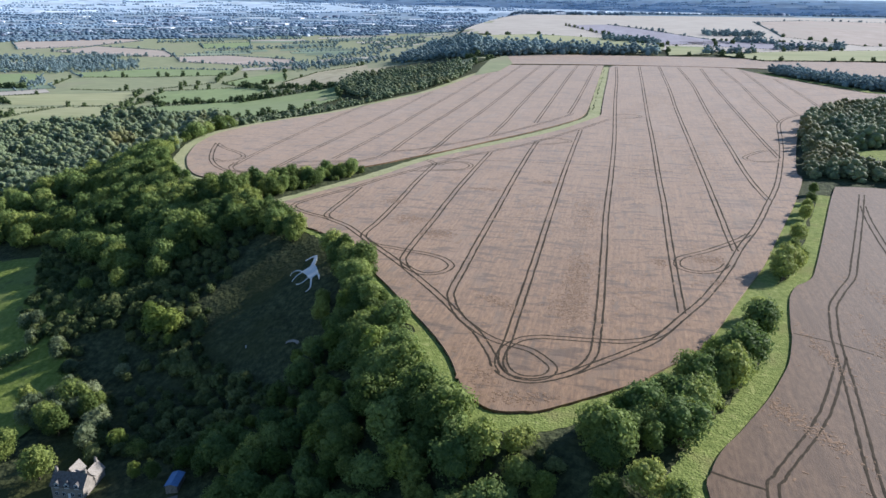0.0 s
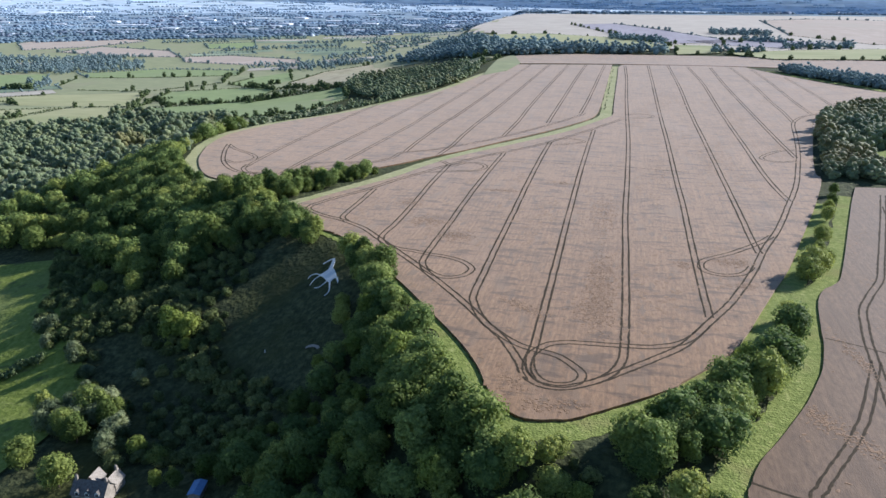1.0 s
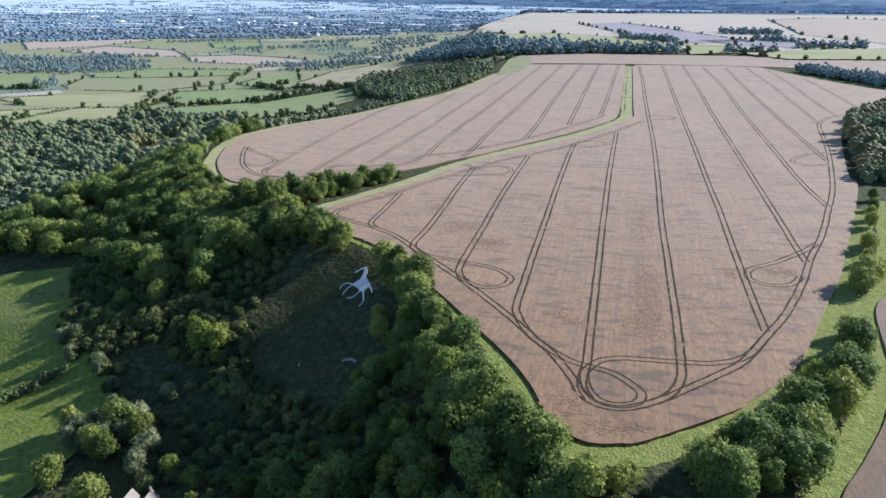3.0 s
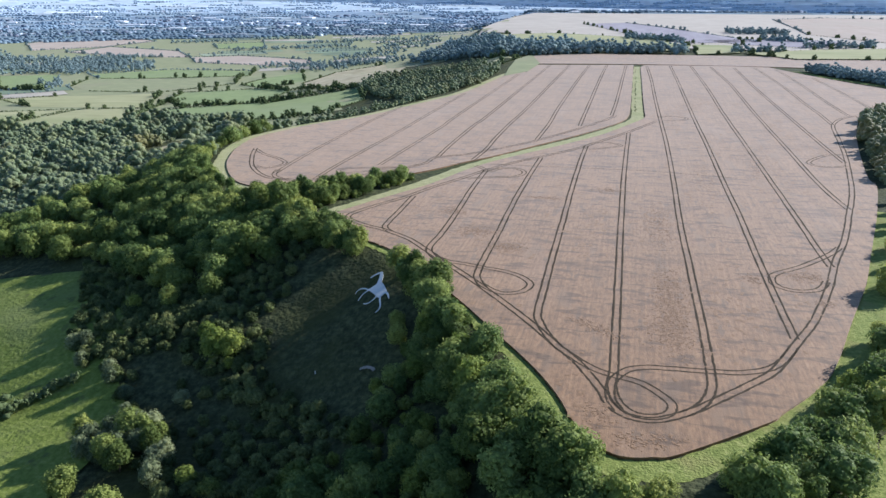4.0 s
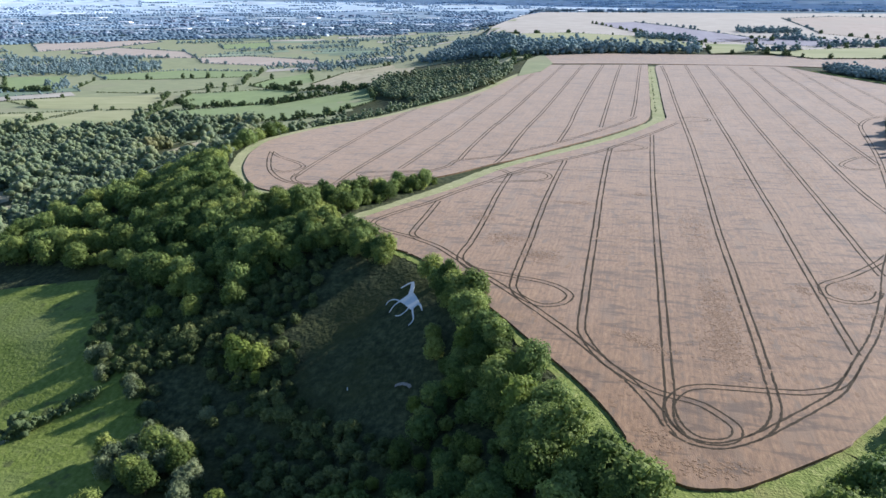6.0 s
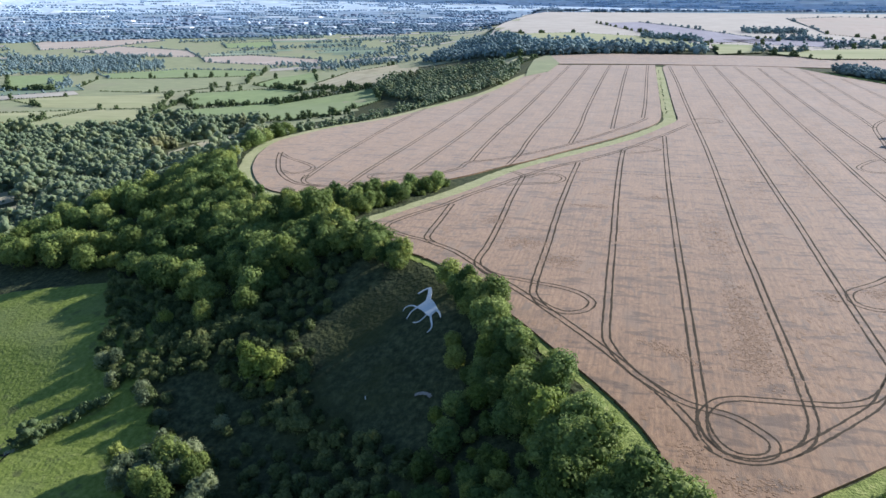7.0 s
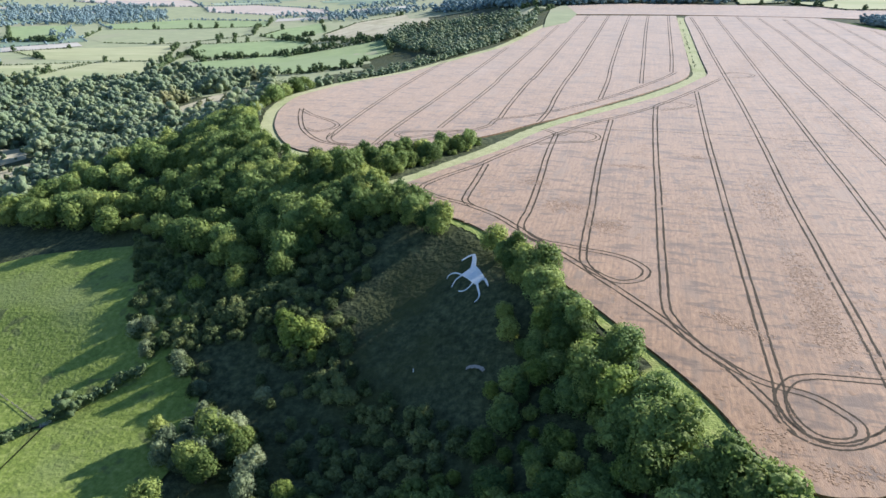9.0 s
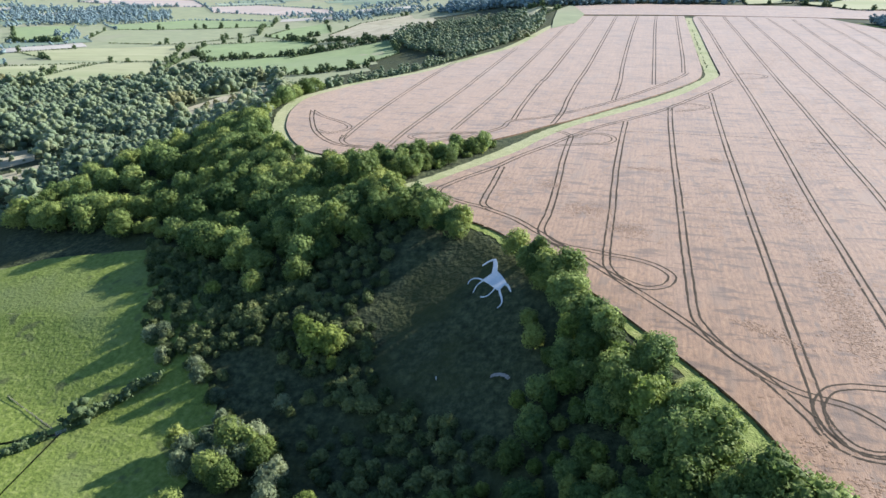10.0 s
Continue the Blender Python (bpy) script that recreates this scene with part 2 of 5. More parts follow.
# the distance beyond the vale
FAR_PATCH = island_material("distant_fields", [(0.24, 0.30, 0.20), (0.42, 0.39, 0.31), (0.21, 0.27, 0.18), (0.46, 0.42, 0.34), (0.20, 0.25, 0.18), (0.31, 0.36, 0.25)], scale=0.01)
# Leaf colours lightened and blued in the base colour to stand in for haze
HAZED_LEAF = island_material("haze_blued_trees", [(0.174, 0.241, 0.241), (0.207, 0.274, 0.269), (0.246, 0.311, 0.293), (0.196, 0.263, 0.267)], scale=0.02)
# Walls and roofs tinted blue-grey with painted haze
HAZED_TOWN = island_material("haze_blued_town", [(0.19, 0.23, 0.30), (0.15, 0.19, 0.26), (0.26, 0.30, 0.36), (0.18, 0.22, 0.29), (0.48, 0.54, 0.62), (0.23, 0.25, 0.30), (0.20, 0.24, 0.30)], scale=0.05)
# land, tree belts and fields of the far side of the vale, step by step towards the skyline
# Haze is painted into these base colours, bluer and paler at each step
HAZY = [(plain("haze_tinted_vale", (0.175, 0.247, 0.291), 0.9, 0.02, 0.3),
         island_material("haze_tinted_town_trees", [(0.148, 0.214, 0.265), (0.176, 0.241, 0.290), (0.204, 0.269, 0.315), (0.161, 0.228, 0.277)], scale=0.02),
         island_material("haze_tinted_town_fields", [(0.187, 0.244, 0.267), (0.255, 0.296, 0.313), (0.162, 0.222, 0.258), (0.306, 0.335, 0.359)], scale=0.006)),
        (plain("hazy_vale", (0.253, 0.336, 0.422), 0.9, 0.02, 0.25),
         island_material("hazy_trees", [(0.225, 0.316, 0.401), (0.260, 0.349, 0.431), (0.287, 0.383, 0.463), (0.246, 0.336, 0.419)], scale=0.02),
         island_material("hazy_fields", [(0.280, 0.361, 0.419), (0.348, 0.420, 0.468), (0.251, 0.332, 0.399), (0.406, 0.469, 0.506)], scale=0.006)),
        (plain("haze_tinted_skyline_vale", (0.475, 0.580, 0.667), 0.9, 0.02, 0.2),
         island_material("haze_tinted_skyline_trees", [(0.390, 0.494, 0.596), (0.423, 0.525, 0.625), (0.455, 0.556, 0.655), (0.403, 0.506, 0.608)], scale=0.02),
         island_material("haze_tinted_skyline_fields", [(0.504, 0.602, 0.672), (0.576, 0.661, 0.717), (0.456, 0.560, 0.644), (0.648, 0.720, 0.750)], scale=0.006))]
WHITE_SHED = plain("white_cladding", (0.82, 0.84, 0.86), 0.5, 0.05, 0.08)
# Emission for an added backdrop that whitens the sky at the horizon
SKY_GLOW = bpy.data.materials.new("horizon_sky_glow")
SKY_GLOW.use_nodes = True
glow = SKY_GLOW.node_tree.nodes.new("ShaderNodeEmission")
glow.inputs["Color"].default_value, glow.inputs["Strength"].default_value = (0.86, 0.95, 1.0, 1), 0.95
SKY_GLOW.node_tree.links.new(glow.outputs["Emission"], SKY_GLOW.node_tree.nodes["Material Output"].inputs["Surface"])
SLATE = plain("stone_slates", (0.17, 0.155, 0.14), 0.8, 1.5, 0.35)
STONE = plain("cream_limestone", (0.34, 0.30, 0.25), 0.85, 1.2, 0.25)
PALE_TILE = plain("pale_stone_tiles", (0.33, 0.295, 0.25), 0.8, 2.0, 0.3)
WHITE_PAINT = plain("white_paint", (0.78, 0.78, 0.76), 0.5, 2.0, 0.06)
GLASS_DARK = plain("window_glass", (0.04, 0.05, 0.06), 0.08, 2.0, 0.1)
BLUE_SHEET = plain("blue_roof_sheet", (0.16, 0.27, 0.46), 0.45, 0.8, 0.15)
WOOD = plain("weathered_wood", (0.30, 0.26, 0.21), 0.85, 3.0, 0.3)
METAL = plain("galvanised_steel", (0.45, 0.46, 0.47), 0.4, 3.0, 0.15)
GRAVEL = plain("garden_gravel", (0.22, 0.20, 0.17), 0.95, 2.5, 0.3)


# ---------------------------------------------------------------- ground
# the brow of the scarp, from the far end to behind the start, with the plateau on its +x side
BROW = [(-420, 2900), (-330, 1500), (-206.5, 1007.7), (-158, 760), (-146, 640), (-156, 520), (-180, 412), (-205, 335), (-226, 304),
        (-238, 262), (-236, 226), (-221, 186), (-200, 156), (-186, 142), (-168, 137), (-150, 132), (-134, 101), (-116, 88),
        (-103, 81), (-92, 77), (-84, 71), (-74, 60.5), (-67, 52), (-52, 33.5), (-43, 22), (-34, 8), (-29, -1),
        (-25, -12), (-19, -26), (-13, -37), (-5, -43), (4, -45), (13, -43), (20, -47), (38, -60), (46, -90),
        (52, -140), (60, -260), (60, -700), (300, -2500), (6000, -2500), (6000, 2900)]


def beyond_brow(x, y):
    """Metres outside the plateau's brow; negative on the plateau."""
    x, y = np.asarray(x, float), np.asarray(y, float)
    d, inside = np.full(x.shape, 1e9), np.zeros(x.shape, bool)
    for (ax, ay), (bx, by) in zip(BROW, BROW[1:] + BROW[:1]):
        ux, uy = bx - ax, by - ay
        s = np.clip(((x - ax) * ux + (y - ay) * uy) / (ux * ux + uy * uy), 0, 1)
        d = np.minimum(d, np.hypot(x - ax - s * ux, y - ay - s * uy))
        if ay != by:
            inside ^= ((ay > y) != (by > y)) & (x < ux * (y - ay) / uy + ax)
    return np.where(inside, -d, d)


def swell(x, y):
    """The plateau's gentle rise away from the point of the field."""
    return 0.0084 * np.clip(np.asarray(y, float) - 60, 0, 1500) + 0.0 * np.asarray(x, float)


def ground_z(x, y):
    x, y = np.asarray(x, float), np.asarray(y, float)
    d = beyond_brow(x, y)
    north = np.interp(d, [0, 3, 14, 34, 55, 97, 135, 190, 300, 600, 1500], [0, -0.4, -5, -14, -20, -28, -36, -43, -50, -58, -62])
    south = np.interp(d, [0, 3, 9, 15, 24, 34, 57, 77, 97, 122, 190, 300, 600, 1500], [0, -0.8, -5, -9, -13.5, -18.5, -28.5, -32.5, -35, -39, -45, -51, -58, -62])
    part_north = np.clip(y / 40, 0, 1)          # the scarp is steeper below the point of the field
    z = north * part_north + south * (1 - part_north)
    z = z + swell(x, y) * np.clip(1 - d / 90, 0, 1)
    r = np.hypot(x, y)
    far = np.clip((r - 3000) / 1900, 0, 1) ** 2          # the vale's far side is raised to fit the horizon in the camera's view
    z = z + far * 118 * np.clip(z / -62, 0, 1)
    z = z + 16 * np.exp(-((x + 330) ** 2 + (y - 900) ** 2) / 130 ** 2) * np.clip(d / 40, 0, 1)   # wooded knoll
    return z


def gz(x, y):
    return float(ground_z(x, y))


def mesh_object(name, verts, faces, material, parent=None, smooth=False):
    me = bpy.data.meshes.new(name)
    me.from_pydata([tuple(map(float, v)) for v in verts], [], [tuple(map(int, q)) for q in faces])
    me.materials.append(material)
    if smooth:
        me.shade_smooth()
    ob = new(name, me)
    ob.parent = parent
    return ob


def quad_mesh(name, verts, quads, material, smooth=False):
    """A mesh from numpy arrays of corners and four-sided faces, for large counts."""
    me = bpy.data.meshes.new(name)
    verts, quads = np.asarray(verts, np.float32), np.asarray(quads, np.int32)
    me.vertices.add(len(verts))
    me.vertices.foreach_set("co", verts.ravel())
    me.loops.add(quads.size)
    me.loops.foreach_set("vertex_index", quads.ravel())
    me.polygons.add(len(quads))
    me.polygons.foreach_set("loop_start", np.arange(0, quads.size, 4, dtype=np.int32))
    me.materials.append(material)
    me.update(calc_edges=True)
    me.validate()
    if smooth:
        me.shade_smooth()
    return me


def stretched(centre_low, centre_high, step, reach, ratio):
    a = list(np.arange(centre_low, centre_high + 0.1, step))
    s, v = step, a[-1]
    while v < reach:
        s *= ratio
        v += s
        a.append(v)
    s, v = step, a[0]
    while v > -reach:
        s *= ratio
        v -= s
        a.insert(0, v)
    return np.array(a)


gx, gy = stretched(-300, 130, 3.5, 4950, 1.09), stretched(-110, 330, 3.5, 4950, 1.09)
gx, gy = np.clip(gx, -4950, 4950), np.clip(gy, -4950, 4950)
X, Y = np.meshgrid(gx, gy)
Z = ground_z(X, Y)
rough = np.random.default_rng(3).normal(0, 0.14, Z.shape) * (beyond_brow(X, Y) < 95) * (np.hypot(X + 80, Y - 46) > 16) * (beyond_brow(X, Y) > 3) * (np.hypot(X, Y) < 500)
Z = Z + rough
Z = Z - 16 * np.clip((np.hypot(X, Y) - 2300) / 500, 0, 1) * ((beyond_brow(X, Y) > 200) | (Y > 2300))      # kept below the finer land of the distance
nx = len(gx)
cells = np.array([[r * nx + c, r * nx + c + 1, (r + 1) * nx + c + 1, (r + 1) * nx + c] for r in range(len(gy) - 1) for c in range(nx - 1)])
ground = new("ground", quad_mesh("ground", np.stack([X, Y, Z], -1).reshape(-1, 3), cells, GRASS, True))
tagged(ground, "rough grass of a chalk scarp and the vale below it", "ground", kind="structure")


# ---------------------------------------------------------------- fields, margins and wheel tracks
def smooth_line(pts, per=8, closed=False, corners=False):
    """A smooth curve through plan corners."""
    out, n = [], len(pts)
    last = n if closed else n - 1
    for i in range(last):
        p = [Vector(pts[(i + k) % n] if closed else pts[min(max(i + k, 0), n - 1)]).to_2d() for k in (-1, 0, 1, 2)]
        m = []
        for a, q, c in ((p[0], p[1], p[2]), (p[1], p[2], p[3])):
            sharp = corners and (q - a).length > 0 and (c - q).length > 0 and (q - a).normalized().dot((c - q).normalized()) < 0.72
            m.append(Vector((0, 0)) if sharp else (c - a) * 0.5)
        for s in range(per):
            u = s / per
            out.append(p[1] * (2 * u ** 3 - 3 * u * u + 1) + m[0] * (u ** 3 - 2 * u * u + u) + p[2] * (3 * u * u - 2 * u ** 3) + m[1] * (u ** 3 - u * u))
    if not closed:
        out.append(Vector(pts[-1]).to_2d())
    return out


def slab(name, outline, z, thick, material, label, category="field", kind="structure"):
    """A sheet that follows the plateau, with an upright rim, for crops."""
    bm = bmesh.new()
    ring = [bm.verts.new((x, y, 0)) for x, y in outline]
    n = len(ring)
    bmesh.ops.triangle_fill(bm, edges=[bm.edges.new((ring[i], ring[(i + 1) % n])) for i in range(n)], use_beauty=True, use_dissolve=False)
    bmesh.ops.bisect_plane(bm, geom=bm.verts[:] + bm.edges[:] + bm.faces[:], plane_co=(0, 60, 0), plane_no=(0, 1, 0))
    heights = z + swell([v.co.x for v in bm.verts], [v.co.y for v in bm.verts])
    for v, h in zip(bm.verts, heights):
        v.co.z = h
    for v in bmesh.ops.extrude_edge_only(bm, edges=[e for e in bm.edges if e.is_boundary])["geom"]:
        if isinstance(v, bmesh.types.BMVert):
            v.co.z -= thick
    bmesh.ops.recalc_face_normals(bm, faces=bm.faces)
    if sum(f.normal.z for f in bm.faces) < 0:
        bmesh.ops.reverse_faces(bm, faces=bm.faces)
    me = bpy.data.meshes.new(name)
    bm.to_mesh(me)
    bm.free()
    me.materials.append(material)
    return tagged(new(name, me), label, category, kind=kind)


def ribbon(name, line, width, lift, material, parent=None, ragged=0.0, sheet=None):
    """A strip along a line in plan that lies on the ground, or on a flat sheet."""
    verts, faces = [], []
    rng = random.Random(len(line) * 7 + int(width * 10))
    n = len(line)
    for i, p in enumerate(line):
        a, b = line[max(i - 1, 0)], line[min(i + 1, n - 1)]
        side = (b - a).normalized()
        side = Vector((-side.y, side.x))
        w1, w2 = (width / 2 + rng.uniform(-ragged, ragged) for _ in "ab")
        for k in (w1, w1 * 0.33, -w2 * 0.33, -w2):
            q = p + side * k
            verts.append((q.x, q.y, (sheet + float(swell(q.x, q.y)) if sheet is not None else gz(q.x, q.y)) + lift - (0.02 if abs(k) > width * 0.3 else 0)))
        if i:
            for k in range(3):
                faces.append((4 * i - 4 + k, 4 * i + k, 4 * i + k + 1, 4 * i - 3 + k))
    return mesh_object(name, verts, faces, material, parent, True)


TOP = 0.7      # height of the standing crop
MAIN = [(-126.5, 102.3), (-114.1, 91.4), (-102, 84.8), (-92.1, 81.4), (-82.7, 74.5), (-72.4, 62.9), (-64.6, 54.8), (-48.9, 35.9), (-40.3, 24.5), (-30.8, 11.7),
        (-24.9, 3.7), (-19.5, -4.3), (-14.4, -13.4), (-11, -21.3), (-7.4, -28.6), (-3.5, -32.5), (-0.4, -34.4), (3.2, -34.5), (6.9, -33.4), (12.3, -31),
        (31.5, -14.2), (34.9, -9.6), (39.1, -4), (42.8, 1.1), (49.3, 11.7), (52.4, 19), (56, 28.4), (59.9, 39.8), (66.3, 57.7), (74.8, 81),
        (82.8, 107.7), (95, 148.6), (101.7, 172), (112.8, 215.3), (114.2, 238.1), (134, 340.2), (156.5, 423.4), (176.5, 453.1), (198.2, 485.3), (232.3, 506.8),
        (420, 560), (420, 620), (262, 572), (223.6, 591), (187.6, 662.4), (163.1, 720.2), (145.4, 770.6), (82, 773.1), (16.4, 765.3), (4.1, 748.4),
        (4.6, 622.3), (5.6, 501.3), (6.5, 425.1), (6.7, 389.2), (-1.2, 364.3), (-18.7, 319.1), (-34.4, 290.1), (-48.9, 265.4), (-62.3, 244), (-74.5, 223),
        (-84.8, 198.8), (-93.2, 172.8), (-101.9, 154.2), (-110.2, 137.9), (-117.6, 122.1)]
LEFT = [(-88.5, 219.7), (-99.8, 200.2), (-112.8, 182.8), (-121.3, 172.8), (-131.4, 160.6), (-142.9, 153.7), (-152, 148.5), (-158.8, 144.8), (-167.4, 144.9), (-177, 146.8),
        (-184.6, 150.3), (-192.3, 157.4), (-201.5, 169.3), (-211.8, 185.9), (-217.5, 198.2), (-224.3, 215.8), (-227.8, 229.3), (-230.7, 245.5), (-230.5, 259.9), (-224.7, 280.4),
        (-217.6, 300.6), (-208.4, 318), (-195.5, 339.5), (-185.9, 361.5), (-172.4, 405.6), (-151.3, 474.5), (-142.8, 533.8), (-135, 622.5), (-129.4, 658.3), (-117.2, 661.6),
        (-116.6, 739.2), (-4.8, 763), (-4.7, 746.6), (-4.1, 575.6), (-3.8, 436.7), (-4.6, 394.1), (-8.7, 369.4), (-19.4, 343), (-35.6, 309.6), (-50.6, 283),
        (-64.2, 258.7), (-76.8, 236.4)]
RIGHT = [(150, 205), (125.2, 203.6), (117.3, 176.9), (106, 135.1), (97.9, 104.9), (92.5, 85.4), (88.9, 73.5), (85.4, 67.5), (82.2, 63.7), (79.1, 56.1),
         (76.9, 46.3), (74.2, 29.1), (73.1, 21.3), (69.8, 6.9), (66.8, -1.6), (62.4, -12.5), (58.1, -21.3), (53.3, -30.7), (49.7, -37), (47.6, -41.7),
         (46, -46.9), (45, -55.4), (52, -90), (60, -140), (70, -260), (420, -260), (420, 160), (190, 190)]
FARTHER = [(-116, 752), (-143, 790), (-134, 862), (-62, 899), (67, 908), (161, 908), (338, 886), (440, 860), (440, 730), (276, 662), (208, 757), (147, 776), (-5, 772)]
main_field = slab("crop_field", smooth_line(MAIN, 4, True, True), TOP, 0.9, CROP, "ripe pinkish-tan wheat field with tramlines")
left_field = slab("crop_field", smooth_line(LEFT, 4, True, True), TOP, 0.9, CROP, "ripe tan wheat field beyond the grass strip")
right_field = slab("crop_field", smooth_line(RIGHT, 4, True, True), TOP, 0.9, BROWN_CROP, "ripe tan wheat field beside the green lane")
far_field = slab("crop_field", smooth_line(FARTHER, 4, True, True), TOP, 0.9, CROP, "bare tan headland field on the skyline side")


def margin(name, pts, width, label, lift=0.12, ragged=0.5, material=MARGIN):
    ob = ribbon(name, smooth_line(pts, 8), width, lift, material, ragged=ragged)
    return tagged(ob, label, "grass", kind="structure")


margin("grass_margin", [(-127.6, 101.1), (-115, 90.1), (-102.7, 83.3), (-92.9, 80), (-83.8, 73.3), (-73.6, 61.8), (-65.8, 53.7), (-50.1, 34.9), (-41.6, 23.5), (-32.1, 10.7), (-26.2, 2.8)], 4.2, "narrow green grass margin along the wheat", 0.112)
margin("grass_margin", [(-27.9, 1.7), (-22.6, -6.2), (-17.6, -15), (-14.3, -22.8), (-10.4, -30.6), (-5.8, -35.3), (-1.4, -37.8), (3.7, -38.1), (8.2, -36.8), (14.5, -33.8), (33.9, -16.9)], 7.0, "bright green grass margin round the point of the wheat", 0.124)
margin("grass_margin", [(34.2, -16.2), (37.6, -11.6), (41.8, -6), (45.7, -0.8), (52.3, 10.1), (55.6, 17.7), (59.2, 27.2), (63.1, 38.7), (69.5, 56.5), (78, 79.9), (86.1, 106.7), (98.3, 147.6), (105, 171.1)], 7.5, "bright green grass margin beside the hedgerow", 0.136)
margin("grass_strip", [(-135, 101), (-122, 119), (-113, 137), (-105.5, 154.5), (-97, 174), (-88, 200), (-77.5, 224.5), (-64.5, 247.5), (-51, 270), (-36.7, 294.5), (-21, 324.5), (-7, 357), (1, 385), (1.6, 425), (0.8, 501), (0.2, 622), (0, 748)], 8.8,
       "pale yellow-green grass strip between two wheat fields", 0.148, 0.5, STRIP)
margin("grass_lane", [(118.1, 187), (106.6, 143.2), (98.1, 111.6), (90.9, 86.1), (84.7, 69.9), (79.8, 62.2), (75.7, 50.6), (73.5, 36.9), (71, 20.8), (67.1, 6.2), (61.1, -8.7), (55.4, -21.5), (49.4, -32.8), (44.2, -43.5), (42.1, -50.7), (41.4, -56.5)], 8.5,
       "green grass lane beside the hedgerow", 0.160)
margin("grass_margin", [(-129.7, 157.7), (-141.2, 150.8), (-150.3, 145.5), (-158, 141.5), (-167.8, 141.5), (-178, 143.6), (-186.5, 147.5), (-194.8, 155.1), (-204.3, 167.4), (-214.8, 184.3), (-220.6, 196.9), (-227.5, 214.7), (-231.1, 228.6), (-234.1, 245.2), (-233.9, 260.5), (-227.9, 281.4), (-220.7, 302), (-211.4, 319.7), (-198.5, 341.1), (-189.1, 362.6), (-175.7, 406.6), (-154.6, 475.3), (-146.2, 534.2), (-138.4, 622.9), (-132.8, 658.8)], 7.5,
       "yellow-green grass margin round the field's tip", 0.172, 0.5, STRIP)
margin("grass_margin", [(167, 734), (193, 675), (231, 612), (262, 582), (420, 628)], 9.0, "bright green grass strip below the plantation", 0.184)

tracks = tagged(new("tramlines"), "paired wheel tracks in the wheat, dark with earth and painted shade", "wheel tracks", kind="structure")


def wheel_pair(pts, material=TRACK, width=0.6, gauge=2.1, per=8):
    line = smooth_line(pts, per)
    n = len(line)
    for s in (-gauge / 2, gauge / 2):
        shifted = []
        for i, p in enumerate(line):
            a, b = line[max(i - 1, 0)], line[min(i + 1, n - 1)]
            u = (b - a).normalized()
            shifted.append(p + Vector((-u.y, u.x)) * s)
        ribbon("wheel_track", shifted, width, 0.05, material, tracks, ragged=0.12, sheet=TOP)


HEADLAND = [(13.8, 372.2), (-1.4, 334.8), (-18.1, 297.3), (-33, 267.4), (-47, 246.1), (-60.1, 227.6), (-71.8, 206.7), (-81.8, 184.3), (-91.2, 164.8), (-99.1, 144.3),
            (-107.3, 128.8), (-112.3, 117.6), (-113.6, 112.4), (-112.5, 108), (-107.5, 103.8), (-100.3, 99.7), (-93.7, 97), (-81.5, 89.1), (-72.7, 79.9), (-64.5, 70.8),
            (-54.5, 59.9), (-48.6, 53.3), (-43.1, 46.6), (-34.8, 36.5), (-25.5, 24.4), (-17.2, 12.5), (-11.3, 4.5), (-7.8, -2), (-4.6, -8.5), (-2.8, -13.6),
            (-0.2, -17.5), (2.9, -19.2), (6.8, -19.3), (10.9, -17.2), (16.5, -12.5), (23.3, -5), (30.5, 3.3), (37, 11.9), (46.1, 31.6), (53, 47.1),
            (62.7, 75.1), (69.1, 97.7), (79.3, 128.5), (89.2, 165), (97.9, 197.7), (105.8, 236), (114.3, 281.7), (121.3, 327.2), (128.5, 377.1), (135, 400.1),
            (143.8, 417.5), (156.1, 431.2)]
wheel_pair(HEADLAND)
wheel_pair([(-3.5, 324.5), (-4, 227.5), (-3.4, 130), (-2.7, 69.3), (-2.3, 27.3), (-2, 2.2), (-2.5, -5.9), (-2.2, -12), (-0.2, -17.1)])
wheel_pair([(10.4, 749.6), (13.8, 624.3), (15.4, 493.3), (16.9, 406.3), (18.9, 307.5), (19.7, 220.7), (19.7, 135.5), (20.4, 90.6), (21, 52.4), (21.3, 23), (21.2, 8), (21, -0.1), (19.5, -6.6), (17.2, -11.2), (14, -14.9)])
wheel_pair([(36.8, 760.7), (39, 584.6), (40.6, 409.1), (42.3, 297.5), (43.1, 207.2), (44, 153.6), (44.1, 98), (44.6, 57.3), (44.9, 31.7)])
wheel_pair([(59.7, 767), (62.8, 569), (63, 429), (64.5, 303.2), (65.6, 213), (66.3, 150.1), (66.6, 110.5), (67.1, 94)])
wheel_pair([(81.3, 759.6), (86.2, 597.2), (85.6, 435), (86.5, 291.1), (87.2, 212.3), (90, 170)])
wheel_pair([(106.2, 753.4), (105.6, 580.4), (107, 440.6), (108.4, 333.6), (110, 265.2)])
wheel_pair([(-27.1, 276.7), (-27.5, 235.2), (-27.1, 171.7), (-26.3, 124.6), (-25.9, 85.1), (-25.3, 54.3), (-24.8, 32.9), (-23.3, 25.7), (-20.5, 18.6), (-17.2, 12.5)])
wheel_pair([(-49.4, 239.8), (-50, 204.5), (-50.1, 152.1), (-49.2, 104.8), (-49, 79.6), (-48.7, 64.3), (-47.7, 56), (-44.2, 48.2)])
wheel_pair([(-73.3, 203.9), (-72.8, 166), (-71, 125.7), (-70.3, 96.4), (-70.7, 81.6), (-68, 73.9), (-61.7, 67.1)])
wheel_pair([(-95.9, 146.9), (-95.2, 125.7), (-94.9, 108.3), (-94.1, 100.4), (-90.2, 95)])
